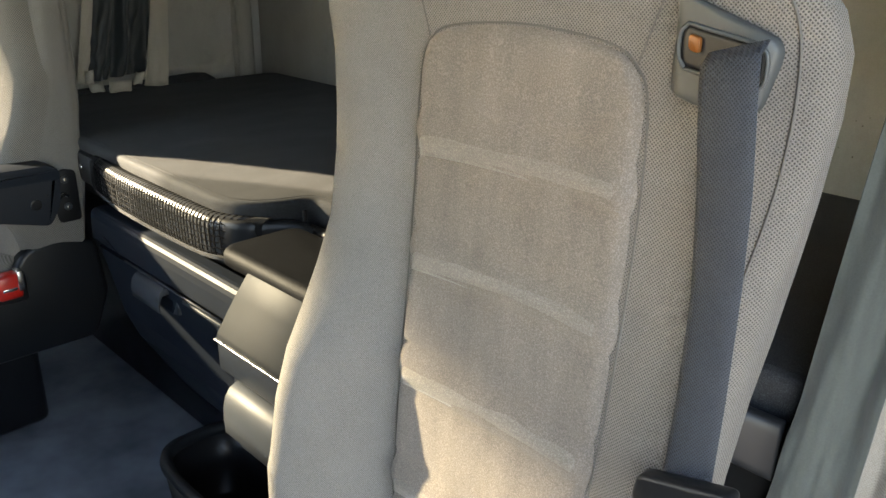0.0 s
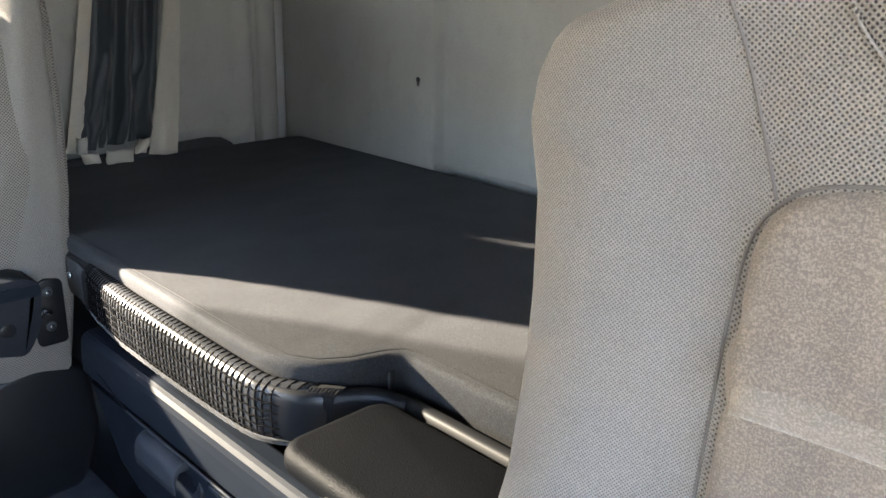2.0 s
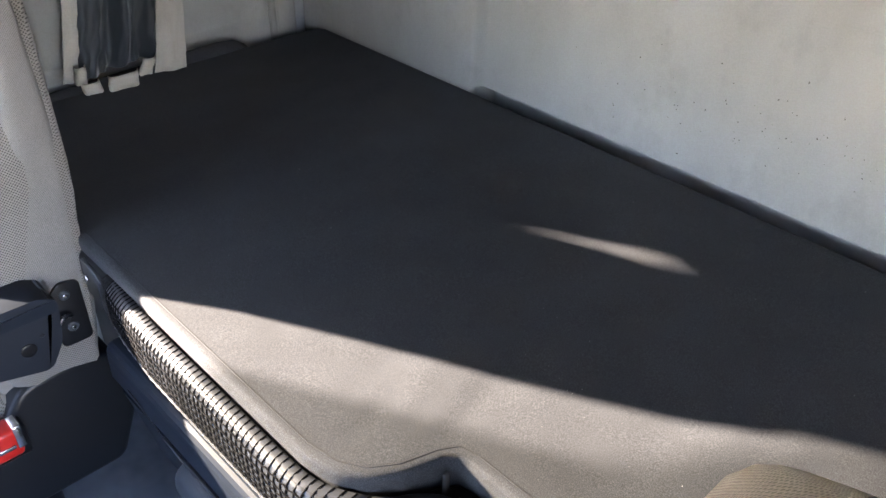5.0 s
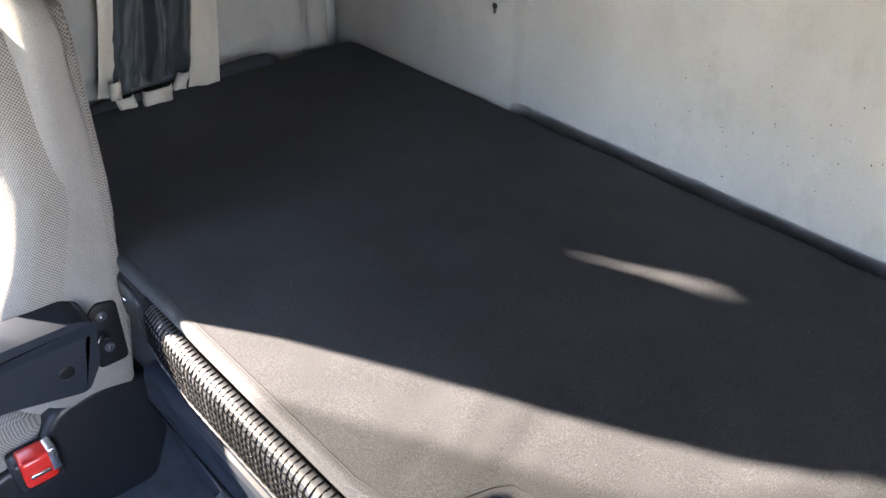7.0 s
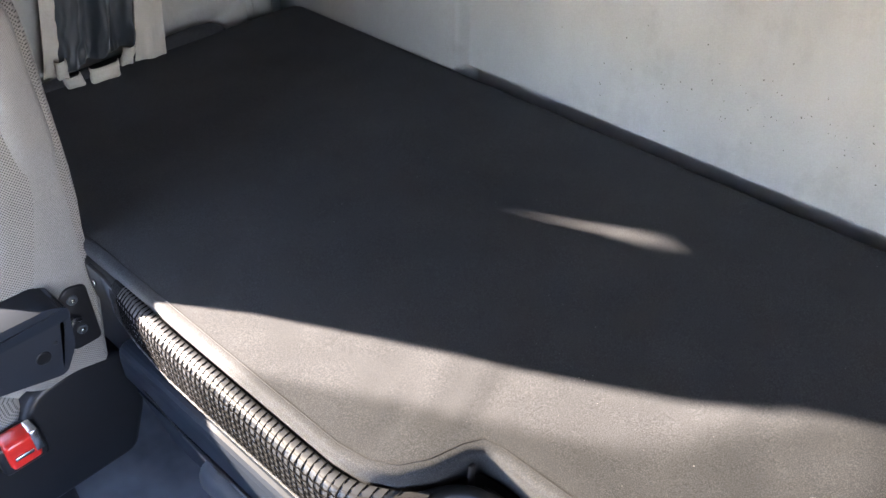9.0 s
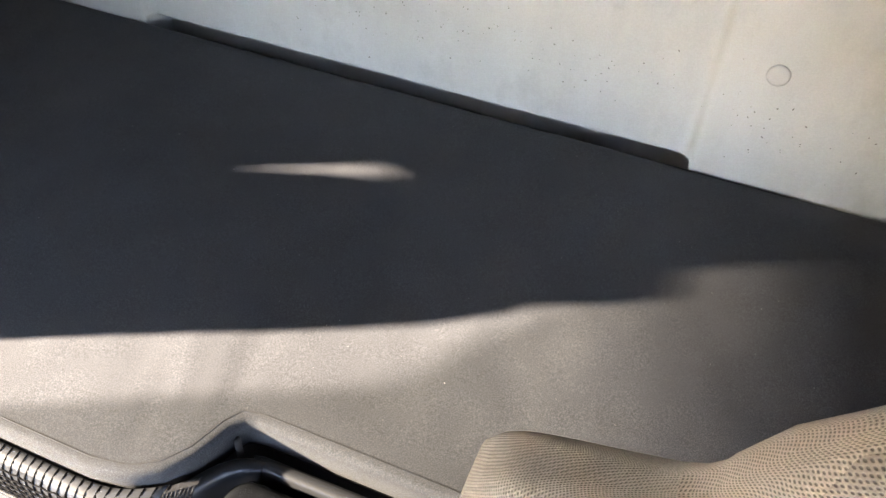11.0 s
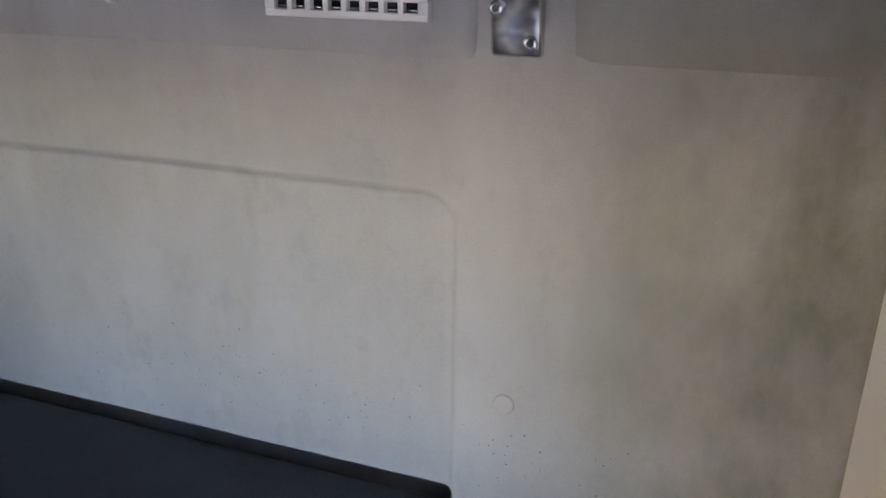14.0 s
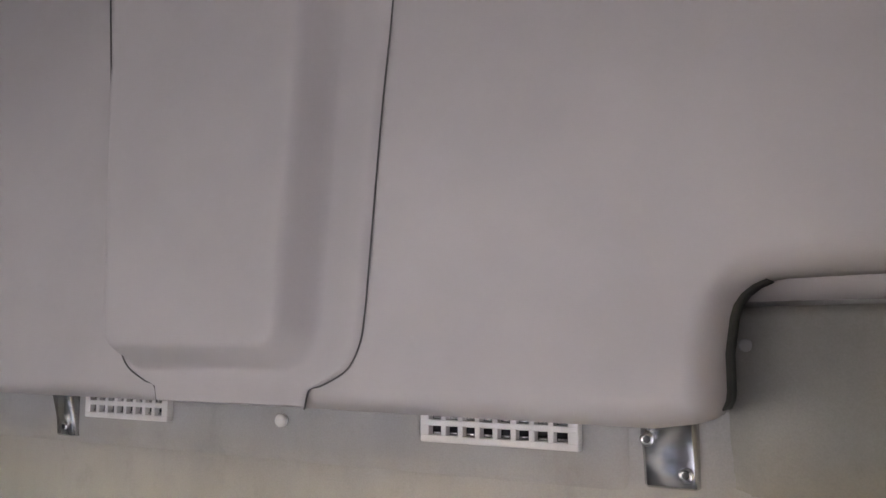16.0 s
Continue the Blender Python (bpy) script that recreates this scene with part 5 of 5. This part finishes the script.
# ---------------------------------------------------------------- vents and brackets on the felt band
def vent(x0, x1, z0, z1, y, label):
    t = thing("air_vent", label, "vent", "wall vents")
    n, m = 8, 2
    bw = 0.010
    bm = bmesh.new()
    xs = np.linspace(x0 + bw, x1 - bw, n + 1)
    zs = [z0 + 0.009, z0 + 0.009 + 0.0115, z0 + 0.009 + 0.019, z0 + 0.009 + 0.0305]
    box(x0, x1, y - 0.007, y + 0.006, z0, zs[0], 0.002, 2, bm)
    box(x0, x1, y - 0.007, y + 0.006, zs[1], zs[2], 0.001, 1, bm)
    box(x0, x1, y - 0.007, y + 0.006, zs[3], z1, 0.002, 2, bm)
    for k, x in enumerate(xs):
        w = 0.0038 if 0 < k < n else bw
        for a, b in ((zs[0], zs[1]), (zs[2], zs[3])):
            lo, hi = (x0, x + 0.003) if k == 0 else (x - 0.003, x1) if k == n else (x - w, x + w)
            box(lo, hi, y - 0.0067, y + 0.006, a - 0.001, b + 0.001, 0.0008, 1, bm)
    part("grille", bm, M_WHITE, t, smooth=False)
    part("backing", box(x0 + 0.004, x1 - 0.004, y + 0.003, y + 0.008, z0 + 0.004, z1 - 0.004, 0), M_BLACK, t)
    for k in range(n):
        xm = (xs[k] + xs[k + 1]) / 2
        for a in (zs[0], zs[2]):
            part("louvre", box(xm - 0.006, xm + 0.006, y - 0.001, y + 0.003, a + 0.001, a + 0.004, 0.0008, 1), M_STEEL, t)
    return t


vent(0.161, 0.373, 1.393, 1.439, -0.018, "white plastic slotted air vent on the felt band")
vent(-0.502, -0.303, 1.396, 1.440, -0.018, "white plastic slotted air vent on the felt band")


def bracket_plate(x0, x1, z0, z1, y, bolts, label):
    t = thing("bunk_bracket", label, "bracket", "bunk brackets")
    rings = []
    for z, o in ((z0, 0.0), (z0 + 0.003, 0.003), (z0 + 0.03, 0.006), (z1 - 0.02, 0.016), (z1, 0.04)):
        rings.append([(x0, y - o + 0.004, z), (x0 + 0.004, y - o, z), (x1 - 0.006, y - o, z), (x1, y - o + 0.004, z), (x1, y + 0.01, z), (x0, y + 0.01, z)])
    part("plate", skin(rings), M_STEEL, t)
    for x, z in bolts:
        o = 0.006 + 0.01 * (z - z0 - 0.03) / 0.05
        b = part("bolt", disc((x, y - o + 0.002, z), (0, -1, 0), 0.0085, 0.007, 18, 0.3), M_STEEL, t)
        part("socket", disc((x, y - o - 0.0045, z), (0, -1, 0), 0.0045, 0.0012, 6), M_BLACK, b)
    return t


bracket_plate(0.442, 0.503, 1.358, 1.45, -0.004, ((0.450, 1.411), (0.489, 1.374)), "zinc steel bunk bracket with two socket bolts")
bracket_plate(-0.578, -0.533, 1.362, 1.45, -0.02, ((-0.552, 1.378),), "zinc steel bunk bracket on the back wall")
